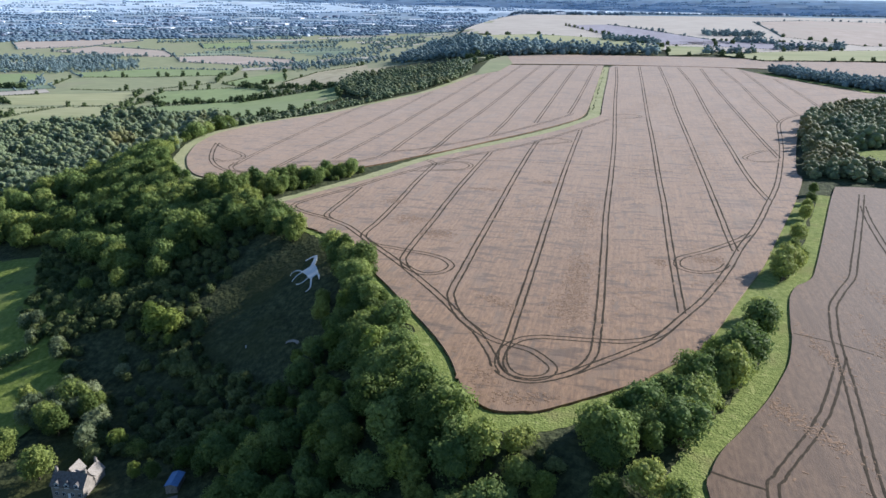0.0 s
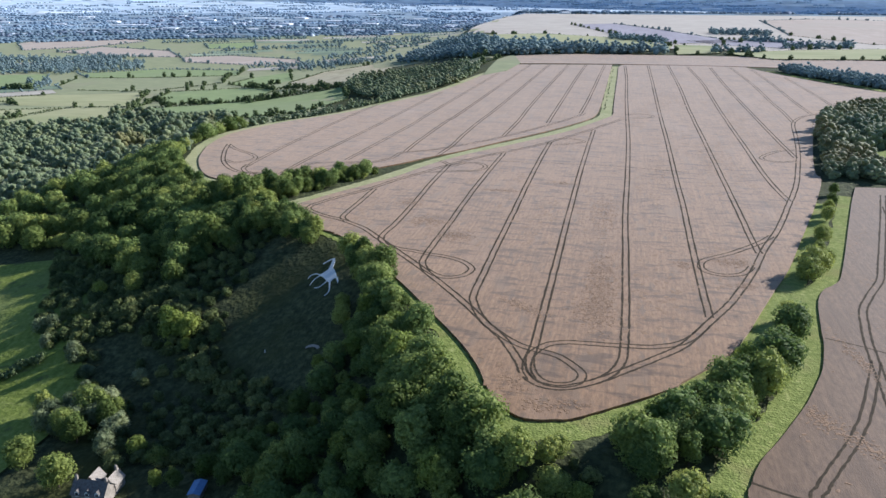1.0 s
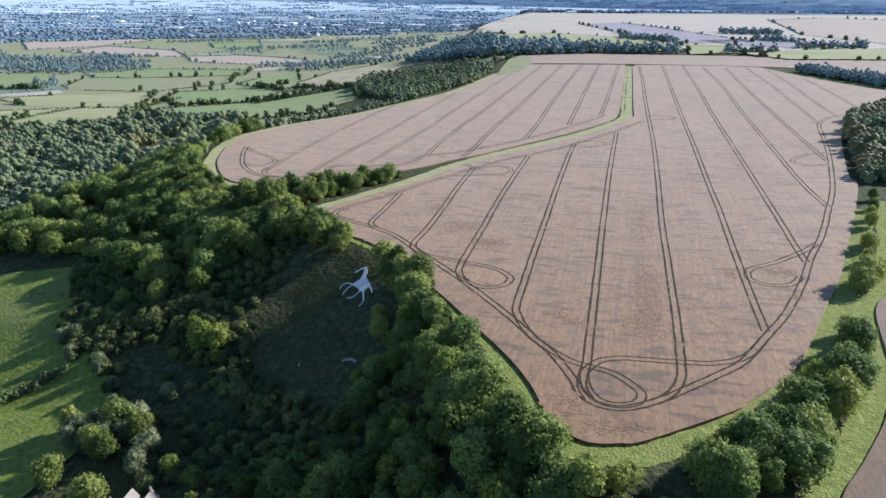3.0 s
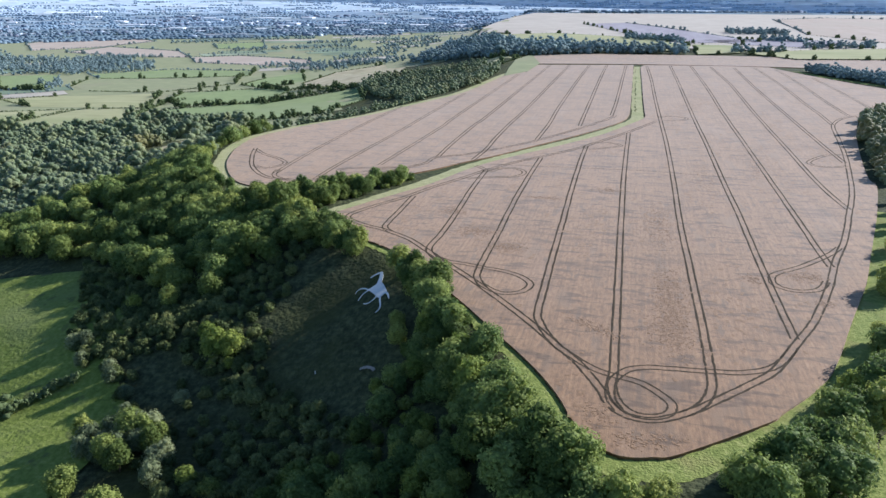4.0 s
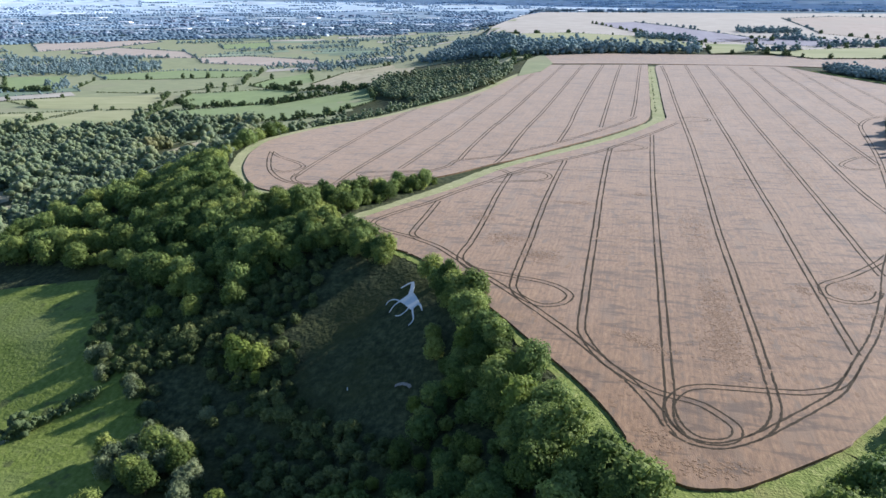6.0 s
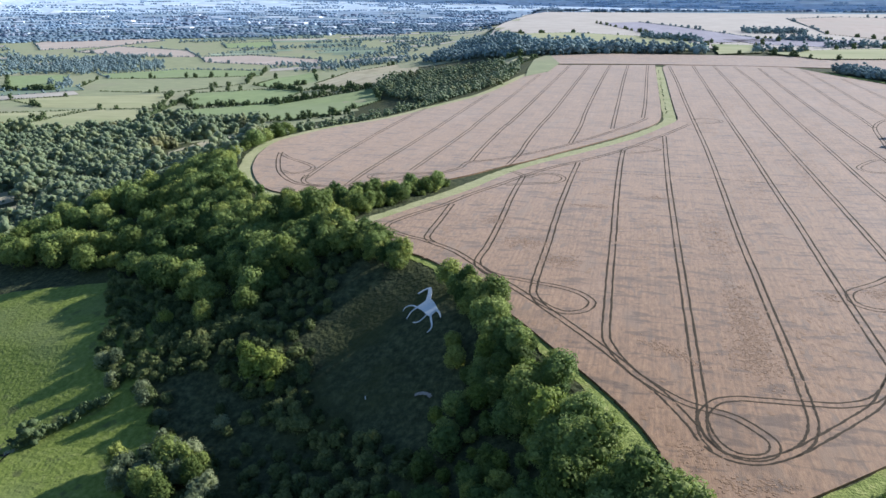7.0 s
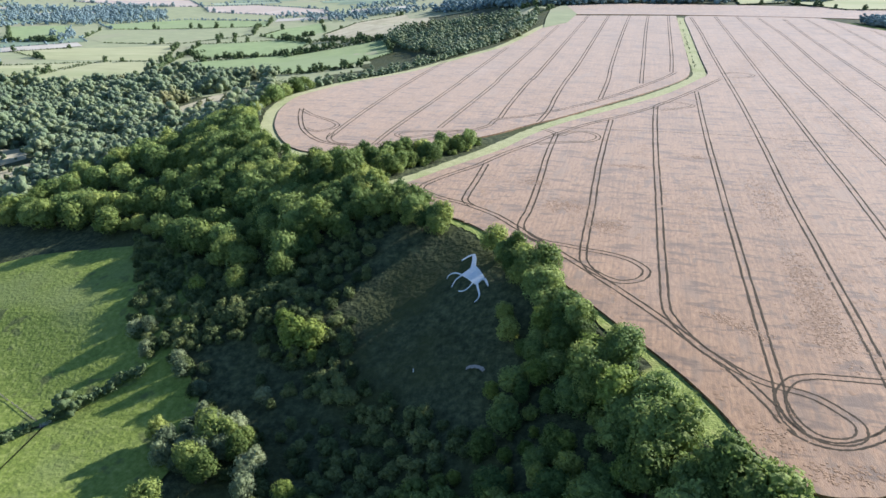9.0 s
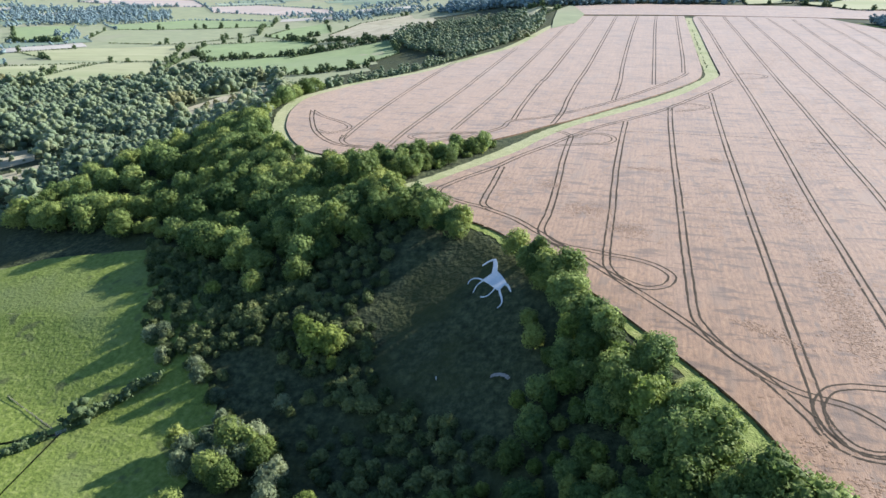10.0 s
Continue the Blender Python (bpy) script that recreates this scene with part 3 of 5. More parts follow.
wheel_pair([(128.6, 759.5), (131.9, 609.5), (130.8, 476.9), (131.3, 432.9), (130.1, 386.8)], FADED)
wheel_pair([(149.4, 752.5), (150.8, 614.5), (149.4, 497.9), (149.9, 429.6)], FADED)
wheel_pair([(172.3, 668.4), (174.8, 539.5), (174.4, 452.5)], FADED)
# loops where the sprayer turned
wheel_pair([(-17.2, 12.5), (-10.6, 4.9), (-5.9, 1), (-1.4, -0.9), (4.2, -2.7), (8.8, -7.1), (11.4, -11.5), (10.2, -16), (6.3, -18.1), (2.4, -17.3), (-0.2, -14.1), (-1.7, -9.5), (-2.1, -4.5), (-0.8, -0.2), (1.9, 3.5), (5.9, 5.6), (11.1, 6.3), (21.3, 7.2), (29, 8.5), (35.9, 12.5), (41, 20.1), (43.8, 27)], width=0.5)
wheel_pair([(-65.7, 71.6), (-60.1, 68.5), (-54, 67.3), (-48, 65.6), (-40.3, 63.8), (-34.4, 60.7), (-30.7, 56.2), (-29.9, 52.2), (-32, 47.1), (-36.8, 44.6), (-41.7, 47), (-45.6, 51.1)], width=0.5)
wheel_pair([(74.5, 116.1), (68.1, 105.4), (56.7, 91.4), (48, 83), (45.7, 76.6), (46.9, 71.2), (52.1, 68.6), (58.7, 71.4), (62.6, 79.1)], width=0.5)
wheel_pair([(-117.7, 199.9), (-131.6, 195.4), (-144.9, 189.8), (-147.2, 184.3), (-142.2, 180.7), (-135.5, 184.6), (-127.6, 192.6), (-117.7, 199.9)], width=0.5)
wheel_pair([(-214.5, 224.3), (-203.6, 213), (-191, 204.4), (-183.6, 197.8), (-181.2, 191.6), (-183.4, 184.7), (-188, 181.1), (-195.4, 185.7)], width=0.5)
wheel_pair([(-163.6, 161.8), (-170.9, 163.5), (-176.3, 170.3), (-178.4, 179.5)], width=0.5)
wheel_pair([(-28.4, 270), (-24.3, 285.6), (-16.3, 290.8), (-9.4, 287.4), (-7.4, 282.9), (-12.8, 276.8), (-25.1, 267.7)], FADED)
wheel_pair([(-81, 212.2), (-76.4, 208.2), (-71, 202), (-66.4, 209.3), (-59.3, 210.9), (-54.1, 205.9), (-53.8, 198.8), (-58.3, 193.1), (-68.9, 189.5), (-79, 183.8)], FADED)
wheel_pair([(16.3, 391.4), (24.3, 398), (33, 395.1), (35.5, 388.5), (29, 380.1), (19.7, 380.3)], FADED)
wheel_pair([(114.5, 288.3), (104.2, 282.4), (94.7, 268.8), (91.5, 260.4), (94.2, 253.7), (101.3, 252.7), (109.4, 257.6)], FADED)
# the field beyond the strip
wheel_pair([(-215.2, 225.7), (-207.8, 207.6), (-197.2, 186.6), (-186.9, 172.6), (-176.3, 163.4), (-166.3, 161.2), (-157.9, 162.1), (-151.6, 164.6), (-138.9, 173.2), (-121, 190.4), (-108.6, 211.1), (-106.2, 226.7), (-92.7, 237), (-79.7, 253.6), (-60.6, 282.5), (-37, 330.8), (-20.2, 371.4), (-14, 392)])
wheel_pair([(-176.3, 170.3), (-179.1, 211.4), (-180.2, 265.9), (-180.1, 331.1), (-178, 400)], FADED, per=4)
wheel_pair([(-152, 165.6), (-152.4, 193.1), (-150.8, 243.6), (-148.8, 307.7), (-148.1, 364.7), (-146, 480)], FADED, per=4)
wheel_pair([(-130.6, 202), (-128.2, 260.3), (-125.8, 323.3), (-126.1, 369.6), (-122, 640)], FADED, per=4)
wheel_pair([(-105.4, 229.8), (-106.4, 270.3), (-105.7, 338.7), (-104.2, 379.5), (-100, 750)], TRACK, per=4)
wheel_pair([(-84.8, 226), (-83.1, 254.4), (-83.7, 287.8), (-83.2, 343.8), (-81.2, 419.8), (-78, 752)], TRACK, per=4)
wheel_pair([(-58.1, 290), (-57, 349.6), (-57.8, 424.9), (-57, 609.5), (-55, 755)], TRACK, per=4)
wheel_pair([(-35.9, 343.5), (-36.1, 402.4), (-36, 459.5), (-36.1, 638.4), (-35, 757)], TRACK, per=4)
wheel_pair([(-16.8, 391.4), (-15.2, 464.1), (-13.9, 669), (-13, 758)], TRACK, per=4)
# right field
wheel_pair([(133.7, 190.9), (124.3, 156), (114.9, 122.6), (107, 94.8), (101.7, 76.7), (95.3, 62.6), (89.9, 49.6), (87.3, 38.3), (84.8, 24.3), (83.5, 13.6), (81.7, -2.2), (79.7, -18.3), (77.8, -32.1), (76.2, -45.8), (73, -90)])
wheel_pair([(83.8, 13.6), (79.3, 0.1), (74.1, -14.8), (68.7, -26.9), (62.7, -37.9), (58.7, -45.6), (56.6, -52.4), (54, -90)])
wheel_pair([(128.9, 170.4), (124.8, 143.8), (121.4, 110.8), (117, 60), (112, 0)])
# single sprayer lines
ribbon("wheel_track", smooth_line([(-73.6, 217.8), (-44.4, 219.4), (-16, 220.9), (11.7, 221.2), (50.7, 216.3)], 6), 0.5, 0.03, FADED, tracks, sheet=TOP)
ribbon("wheel_track", smooth_line([(45.8, -47), (50, -48.7), (55.9, -50.5)], 6), 0.7, 0.03, TRACK, tracks, sheet=TOP)
ribbon("wheel_track", smooth_line([(74.1, 25.2), (84.2, 21.2), (94.5, 14.7)], 6), 0.5, 0.03, TRACK, tracks, sheet=TOP)


# ---------------------------------------------------------------- trees
def unit_ball(level):
    bm = bmesh.new()
    bmesh.ops.create_icosphere(bm, subdivisions=level, radius=1)
    v = np.array([tuple(p.co) for p in bm.verts])
    f = np.array([[p.index for p in q.verts] for q in bm.faces])
    bm.free()
    return v, f


BALL = {k: unit_ball(k) for k in (1, 2)}


def crown_arrays(seed, width, height, base, lobes, leaves, leaf, level=1, ragged=0.36):
    """Corners and faces of a crown: rounded clumps of leaves round a middle, each set with many small leaf sprays."""
    rng = np.random.default_rng(seed)
    verts, faces, count = [], [], 0
    ball, tri = BALL[level]
    centres, radii = [], []
    for i in range(lobes):
        a = i * 2.399 + rng.uniform(-0.5, 0.5)
        u = (i + 0.5) / lobes
        zz = base + (height - base) * (0.18 + 0.66 * u)
        swell = math.sin(math.pi * (0.18 + 0.72 * u)) ** 0.7
        rr = (width / 2) * swell * rng.uniform(0.35, 0.68)
        size = width * rng.uniform(0.19, 0.30) * (1.15 - 0.35 * u)
        centres.append((rr * math.cos(a), rr * math.sin(a), zz))
        radii.append(size)
    centres.append((0, 0, base + (height - base) * 0.5))
    radii.append(width * (0.33 if lobes else 0.5))
    centres, radii = np.array(centres), np.array(radii)
    for c, r in zip(centres, radii):
        lump = 1 + rng.uniform(-ragged, ragged * 0.4, (len(ball), 1)) + 0.0
        squash = rng.uniform(0.78, 1.12, 3) * np.array([1, 1, 0.85])
        verts.append(c + ball * lump * r * squash * 0.88)
        faces.append(np.column_stack([tri, tri[:, 2]]) + count)
        count += len(ball)
    weight = radii ** 2 / (radii ** 2).sum()
    made = 0
    while made < leaves:
        k = rng.choice(len(radii), p=weight)
        n = rng.normal(size=3)
        n /= np.linalg.norm(n)
        p = centres[k] + n * radii[k] * np.array([1, 1, 0.85]) * rng.uniform(0.90, 1.24)
        if (np.linalg.norm((p - centres) / np.array([1, 1, 0.85]), axis=1) < radii * 0.8).any():
            continue
        d = n + rng.normal(size=3) * 0.45 + np.array([0, 0, 0.25])
        d /= np.linalg.norm(d)
        u = np.cross(d, rng.normal(size=3))
        u /= np.linalg.norm(u)
        w = np.cross(d, u)
        s = leaf * rng.uniform(0.6, 1.35)
        verts.append(np.array([p + u * s * 0.6, p + w * s * 0.55 - d * s * 0.15, p - u * s * 0.6 - w * s * 0.2]))
        faces.append(np.array([[0, 1, 2, 2]]) + count)
        count += 3
        made += 1
    return np.concatenate(verts), np.concatenate(faces)


def face_mesh(name, verts, faces, material):
    """Triangles are written with their last corner twice."""
    me = bpy.data.meshes.new(name)
    three = faces[:, 2] == faces[:, 3]
    size = np.where(three, 3, 4)
    flat = faces.ravel()[np.column_stack([np.ones((len(faces), 3), bool), ~three]).ravel()]
    me.vertices.add(len(verts))
    me.vertices.foreach_set("co", np.asarray(verts, np.float32).ravel())
    me.loops.add(len(flat))
    me.loops.foreach_set("vertex_index", flat.astype(np.int32))
    me.polygons.add(len(faces))
    me.polygons.foreach_set("loop_start", np.concatenate([[0], np.cumsum(size)[:-1]]).astype(np.int32))
    me.materials.append(material)
    me.update(calc_edges=True)
    me.shade_smooth()
    return me


def trunk_mesh(seed, height, radius, limbs):
    """A tapered trunk with limbs that reach into the crown."""
    rng = random.Random(seed)
    bm = bmesh.new()

    def limb(a, b, r0, r1, sides=6, bend=0.06):
        rings = []
        for k in range(4):
            u = k / 3
            p = a.lerp(b, u) + Vector((rng.uniform(-1, 1), rng.uniform(-1, 1), 0)) * (b - a).length * bend * (0 < k < 3)
            r = r0 + (r1 - r0) * u
            rings.append([bm.verts.new(p + Vector((math.cos(t) * r, math.sin(t) * r, 0))) for t in (j * math.tau / sides for j in range(sides))])
        for lo, hi in zip(rings, rings[1:]):
            for j in range(sides):
                bm.faces.new((lo[j], lo[(j + 1) % sides], hi[(j + 1) % sides], hi[j]))

    limb(Vector((0, 0, -0.6)), Vector((0, 0, height * 0.62)), radius, radius * 0.45, 7)
    for i in range(limbs):
        t = i * 2.4 + rng.uniform(-0.4, 0.4)
        z = height * rng.uniform(0.25, 0.5)
        limb(Vector((0, 0, z)), Vector((math.cos(t) * height * 0.27, math.sin(t) * height * 0.27, z + height * 0.28)), radius * 0.4, radius * 0.12, 5)
    me = bpy.data.meshes.new("trunk")
    bm.to_mesh(me)
    bm.free()
    me.materials.append(BARK)
    return me


KINDS = {   # name: label, leaf material, width, height, base, lobes, leaves, leaf size, trunk radius
    "ash_tree": ("broad green ash tree on the scarp", 0, 9.5, 12.0, 2.2, 15, 1000, 0.74, 0.32),
    "oak_tree": ("rounded green oak tree on the scarp", 4, 11.0, 11.0, 1.8, 17, 1050, 0.74, 0.38),
    "maple_tree": ("yellow-green field maple tree on the scarp", 1, 8.0, 9.5, 1.4, 13, 850, 0.66, 0.26),
    "hawthorn_bush": ("dark green hawthorn bush on the slope", 2, 5.0, 4.6, 0.2, 9, 430, 0.52, 0.14),
    "elder_bush": ("dark elder bush in the shade of the scarp", 2, 5.6, 4.2, 0.1, 10, 430, 0.52, 0.14),
    "willow_tree": ("grey-green willow tree beside the meadow", 3, 8.5, 9.0, 0.8, 14, 900, 0.62, 0.28),
    "sycamore_tree": ("tall dark green sycamore tree on the scarp", 4, 8.6, 11.6, 1.8, 14, 950, 0.72, 0.32),
    "beech_tree": ("rounded mid-green beech tree on the scarp", 0, 10.2, 10.6, 1.4, 16, 1000, 0.70, 0.34),
    "blackthorn_bush": ("dense dark blackthorn bush on the slope", 2, 4.6, 3.8, 0.1, 10, 420, 0.48, 0.12),
    "hazel_bush": ("spreading green hazel bush on the slope", 0, 5.4, 4.8, 0.2, 9, 430, 0.54, 0.12),
}
MODEL = {}
for index, (kind, (label, leaf, w, h, base, lobes, leaves, size, trunk)) in enumerate(KINDS.items()):
    MODEL[kind] = []
    for v in range(3):
        cv, cf = crown_arrays(100 + index * 10 + v, w * (0.9 + 0.1 * v), h * (1.08 - 0.08 * v), base, lobes + v, leaves, size, 1)
        MODEL[kind].append((trunk_mesh(50 + index * 10 + v, h, trunk, 5), face_mesh("crown", cv, cf, LEAF[leaf])))
placed = []


def plant(kind, x, y, size=1.0, rng=random, sink=0.25, group=""):
    label = KINDS[kind][0]
    trunk, crown = MODEL[kind][rng.randrange(3)]
    ob = new(kind, trunk)
    ob.matrix_basis = pose(x, y, gz(x, y) - sink * size, rng.uniform(-4, 4), rng.uniform(-4, 4), rng.uniform(0, 360)) @ Matrix.Diagonal((size * rng.uniform(0.9, 1.1), size * rng.uniform(0.9, 1.1), size, 1))
    leaves = new("crown", crown)
    leaves.parent = ob
    tagged(ob, label, "bush" if "bush" in kind else "tree", group)
    placed.append((x, y))
    return ob


def inside(x, y, poly):
    hit, n = False, len(poly)
    for i in range(n):
        (ax, ay), (bx, by) = poly[i], poly[(i + 1) % n]
        if (ay > y) != (by > y) and x < (bx - ax) * (y - ay) / (by - ay) + ax:
            hit = not hit
    return hit


def scatter(poly, step, rng, gaps=0.0, gap_size=0.03, avoid=()):
    """Uneven places in a plan outline, about step metres apart."""
    xs, ys = [p[0] for p in poly], [p[1] for p in poly]
    out, row, y = [], 0, min(ys)
    while y < max(ys):
        x = min(xs) + (row % 2) * step / 2
        while x < max(xs):
            px, py = x + rng.uniform(-0.38, 0.38) * step, y + rng.uniform(-0.38, 0.38) * step
            if inside(px, py, poly) and not any(inside(px, py, q) for q in avoid):
                if gaps <= 0 or noise.noise(Vector((px * gap_size, py * gap_size, 5.0))) > gaps - 0.5:
                    out.append((px, py))
            x += step
        y += step * 0.87
        row += 1
    return out


CLEARING = [(-111.9, 43.8), (-103.8, 68.7), (-91.5, 77.9), (-81.8, 65.2), (-64.3, 47.7), (-60.0, 30.5), (-64.2, 12.0), (-76.6, 2.0), (-100.4, 12.4)]
rng = random.Random(11)
PLOT = [(-117.0, -32.3), (-94.9, -29.9), (-80.3, -36.8), (-65.0, -41.3), (-63.7, -55.3), (-80.0, -84.0), (-118.1, -67.9)]     # house and garden, widened towards the camera so trees don't hide the house
BIG = ["ash_tree", "oak_tree", "maple_tree", "sycamore_tree", "beech_tree"]
# dense wood on the scarp below the near field
SCARP_WOOD = [(-56.4, 37.2), (-46.7, 27.6), (-31.0, 3.9), (-22.9, -16.8), (-16.0, -31.1), (-3.2, -44.1), (10.6, -44.6), (22.5, -43.6), (17.4, -56.7), (-2.0, -76.0), (-20.0, -150.0), (-110.0, -150.0), (-101.6, -51.4), (-66.8, -13.7), (-60.4, 12.4)]
for x, y in scatter(SCARP_WOOD, 5.3, rng, avoid=[PLOT]):
    d = float(beyond_brow(x, y))
    if d < (1.2 if y < 6 else 0.5):
        continue
    kind = rng.choice(BIG + ["sycamore_tree", "hazel_bush"]) if d > 5 else rng.choice(BIG + ["hawthorn_bush", "hazel_bush", "blackthorn_bush"])
    plant(kind, x, y, (rng.choice([0.4, 0.5, 0.6, 0.75]) if d > 16 else rng.choice([0.5, 0.65, 0.8, 1.0])) * rng.uniform(0.9, 1.1), rng, group="trees of the scarp wood")
for kind, x, y, s in [("maple_tree", -35, -10.4, 1.25), ("ash_tree", -39, -6, 0.95), ("oak_tree", -27.5, -14, 0.8), ("ash_tree", -52, 27, 0.6), ("ash_tree", -57, 33, 0.55)]:
    plant(kind, x, y, s, rng, group="trees of the scarp wood")
# hedgerow on the near side of the field's point
for x, y in scatter([(18.5, -39.6), (32.2, -27.6), (44.8, -10.7), (54.4, 5.2), (63.0, 22.0), (68.8, 31.9), (63.2, 14.1), (57.5, -5.8), (47.9, -25.7), (36.3, -43.6), (26.5, -49.6)], 4.3, rng):
    plant(rng.choice(BIG + ["sycamore_tree", "hazel_bush"]), x, y, rng.uniform(0.65, 1.05), rng, group="trees of the hedgerow")
for x, y, s in [(81.8, 77.1, 0.95), (79.0, 71.2, 0.8), (85.6, 83.0, 0.7), (87.3, 98.6, 0.5), (92.0, 114.3, 0.62), (93.8, 121.1, 0.5), (100.2, 144.4, 0.6), (102.9, 155.0, 0.55), (107.5, 170.5, 0.5), (112.1, 187.9, 0.5), (66.8, 34.8, 0.6),
                (26.4, -57.9, 0.6), (33.4, -56.6, 0.7), (38.4, -59.6, 0.6)]:
    plant("ash_tree", x, y, s, rng, group="trees of the hedgerow")
# band along the brow
for poly in ([(-134.9, 104.1), (-107.0, 87.6), (-91.5, 74.0), (-96.7, 68.5), (-114.8, 77.0), (-140.8, 96.4)], [(-79.9, 66.2), (-51.7, 37.8), (-55.2, 27.5), (-66.2, 40.3), (-79.9, 61.3)]):
    for x, y in scatter(poly, 4.6, rng):
        plant(rng.choice(["ash_tree", "beech_tree", "hazel_bush", "sycamore_tree"]), x, y, rng.uniform(0.6, 0.95), rng, group="trees along the brow")
# hedgerow between the two fields' points
for x, y in scatter([(-204, 142), (-180, 131), (-158, 137), (-128, 160), (-99, 196), (-102, 181), (-119, 146), (-132, 119), (-142.4, 106.4), (-170, 119.5)], 4.2, rng):
    if float(beyond_brow(x, y)) > 2.0 or x > -150:
        if not inside(x - 3, y + 5, LEFT):
            plant(rng.choice(["beech_tree", "hazel_bush", "blackthorn_bush", "sycamore_tree"]), x, y, rng.uniform(0.5, 0.85), rng, group="trees along the brow")
for x, y in scatter([(-262, 291), (-238, 291), (-240, 262), (-238, 226), (-222, 186), (-202, 157), (-186, 142), (-166, 134), (-142, 102), (-211, 109), (-263, 187)], 6.0, rng):
    if float(beyond_brow(x, y)) > 2.5:
        plant(rng.choice(["beech_tree", "oak_tree", "sycamore_tree", "hazel_bush"]), x, y, rng.uniform(0.55, 1.0), rng, group="trees along the brow")
# tall trees in the combe below the two fields' points
COMBE = [(-240, 92), (-226, 128), (-205, 138), (-172, 127), (-146, 106), (-124, 87), (-122, 80), (-140, 70), (-156, 62), (-176, 64), (-196, 79), (-220, 86)]
for x, y in scatter(COMBE, 6.2, rng, 0.06, 0.05):
    if y < 135 or float(beyond_brow(x, y)) > 2.5:
        plant(rng.choice(["ash_tree", "beech_tree", "oak_tree", "sycamore_tree", "hazel_bush"]), x, y, rng.choice([0.5, 0.65, 0.8, 0.95, 1.15]) * rng.uniform(0.9, 1.1), rng, group="trees of the combe")
# scrub on the slope
SCRUB = [(-197.8, 77.5), (-149.7, 104.6), (-114.8, 77.0), (-115.4, 39.2), (-100.6, 10.8), (-70.7, -3.9), (-66.8, -13.7), (-101.6, -51.4), (-114.9, -36.4), (-121.4, -11.1), (-140.7, 15.9), (-169.1, 38.3)]
GLADE = [(-145.9, 33.3), (-136.9, 23.2), (-114.1, 7.5), (-102.7, -1.6), (-103.2, -21.4), (-115.2, -15.3), (-142.1, 9.6), (-156.0, 24.7)]
for x, y in scatter(SCRUB, 4.3, rng, 0.2, 0.06, avoid=[CLEARING, GLADE, PLOT, COMBE]):
    plant(rng.choice(["hawthorn_bush", "elder_bush", "blackthorn_bush", "blackthorn_bush", "elder_bush"]), x, y, rng.uniform(0.5, 1.0), rng, group="bushes of the scrub")
# single trees
for kind, x, y, s in [("maple_tree", -175, 50, 0.7), ("ash_tree", -160.4, 51, 0.8), ("ash_tree", -147.2, 57.5, 0.85), ("maple_tree", -129, 26, 1.2), ("maple_tree", -123, 27.5, 1.0), ("maple_tree", -135, 33, 0.8),
                      ("maple_tree", -127.5, 21, 0.38), ("maple_tree", -121, 21.5, 0.5), ("hawthorn_bush", -110.7, 8.9, 0.8), ("willow_tree", -130.5, 8.5, 0.5), ("hawthorn_bush", -127, 6, 0.7), ("hawthorn_bush", -158.5, 15.1, 1.1),
                      ("hawthorn_bush", -162, 18, 0.9), ("hawthorn_bush", -153, 16, 0.8), ("hawthorn_bush", -99.8, 4.0, 0.8), ("maple_tree", -65, 2.7, 0.55), ("ash_tree", -63.9, 20, 0.6), ("ash_tree", -66, 27, 0.5), ("ash_tree", -57.2, -44, 0.8), ("maple_tree", -80.4, -26, 0.5),
                      ("maple_tree", -108.4, -24.9, 0.65), ("ash_tree", -99, -29, 0.5), ("ash_tree", -88, -38, 0.5), ("maple_tree", -93.5, -38.1, 0.55), ("ash_tree", -122, -40, 0.95), ("willow_tree", -119, -25.3, 0.8),
                      ("willow_tree", -137.2, -8.3, 0.8), ("willow_tree", -141, -14.5, 0.75), ("hawthorn_bush", -133, -3, 1.0), ("ash_tree", -131, -22, 0.8), ("ash_tree", -140, -33, 0.9)]:
    plant(kind, x, y, s, rng, group="single trees of the slope")
# shaded scrub between the meadow and the trees
for x, y in scatter([(-224, 85), (-208, 62), (-193, 40), (-176, 22), (-160, 20), (-145, 34), (-140, 68), (-156, 61), (-176, 63), (-196, 78)], 3.9, rng):
    plant(rng.choice(["hawthorn_bush", "elder_bush", "blackthorn_bush"]), x, y, rng.uniform(0.5, 0.95), rng, group="bushes of the scrub")
for x, y in scatter(GLADE, 6.0, rng, 0.45, 0.07):
    plant(rng.choice(["hawthorn_bush", "elder_bush"]), x, y, rng.uniform(0.35, 0.75), rng, group="bushes of the scrub")
# bushes at the meadow
EDGE = [(-194, 41), (-189.7, 35.4), (-176.1, 21.1), (-167.3, 19.5), (-158.4, 14), (-150.4, 7.9), (-145, 2.8), (-143, -4)]
for (ax, ay), (bx, by) in zip(EDGE, EDGE[1:]):
    for k in range(max(2, int(math.hypot(bx - ax, by - ay) / 1.9))):
        u = rng.random()
        plant(rng.choice(["hawthorn_bush", "hawthorn_bush", "elder_bush", "willow_tree"]), ax + (bx - ax) * u + rng.uniform(-2, 2), ay + (by - ay) * u + rng.uniform(-2, 2), rng.uniform(0.45, 0.8), rng, group="bushes beside the meadow")
for x, y in scatter([(-143, -20.5), (-154.7, -10), (-149.1, -5.1), (-139.3, -1.4), (-126.2, -4.3), (-118.1, -17.6), (-125.3, -24.1)], 5.0, rng):
    plant(rng.choice(["willow_tree", "willow_tree", "hawthorn_bush", "ash_tree"]), x, y, rng.uniform(0.55, 0.95), rng, group="bushes beside the meadow")
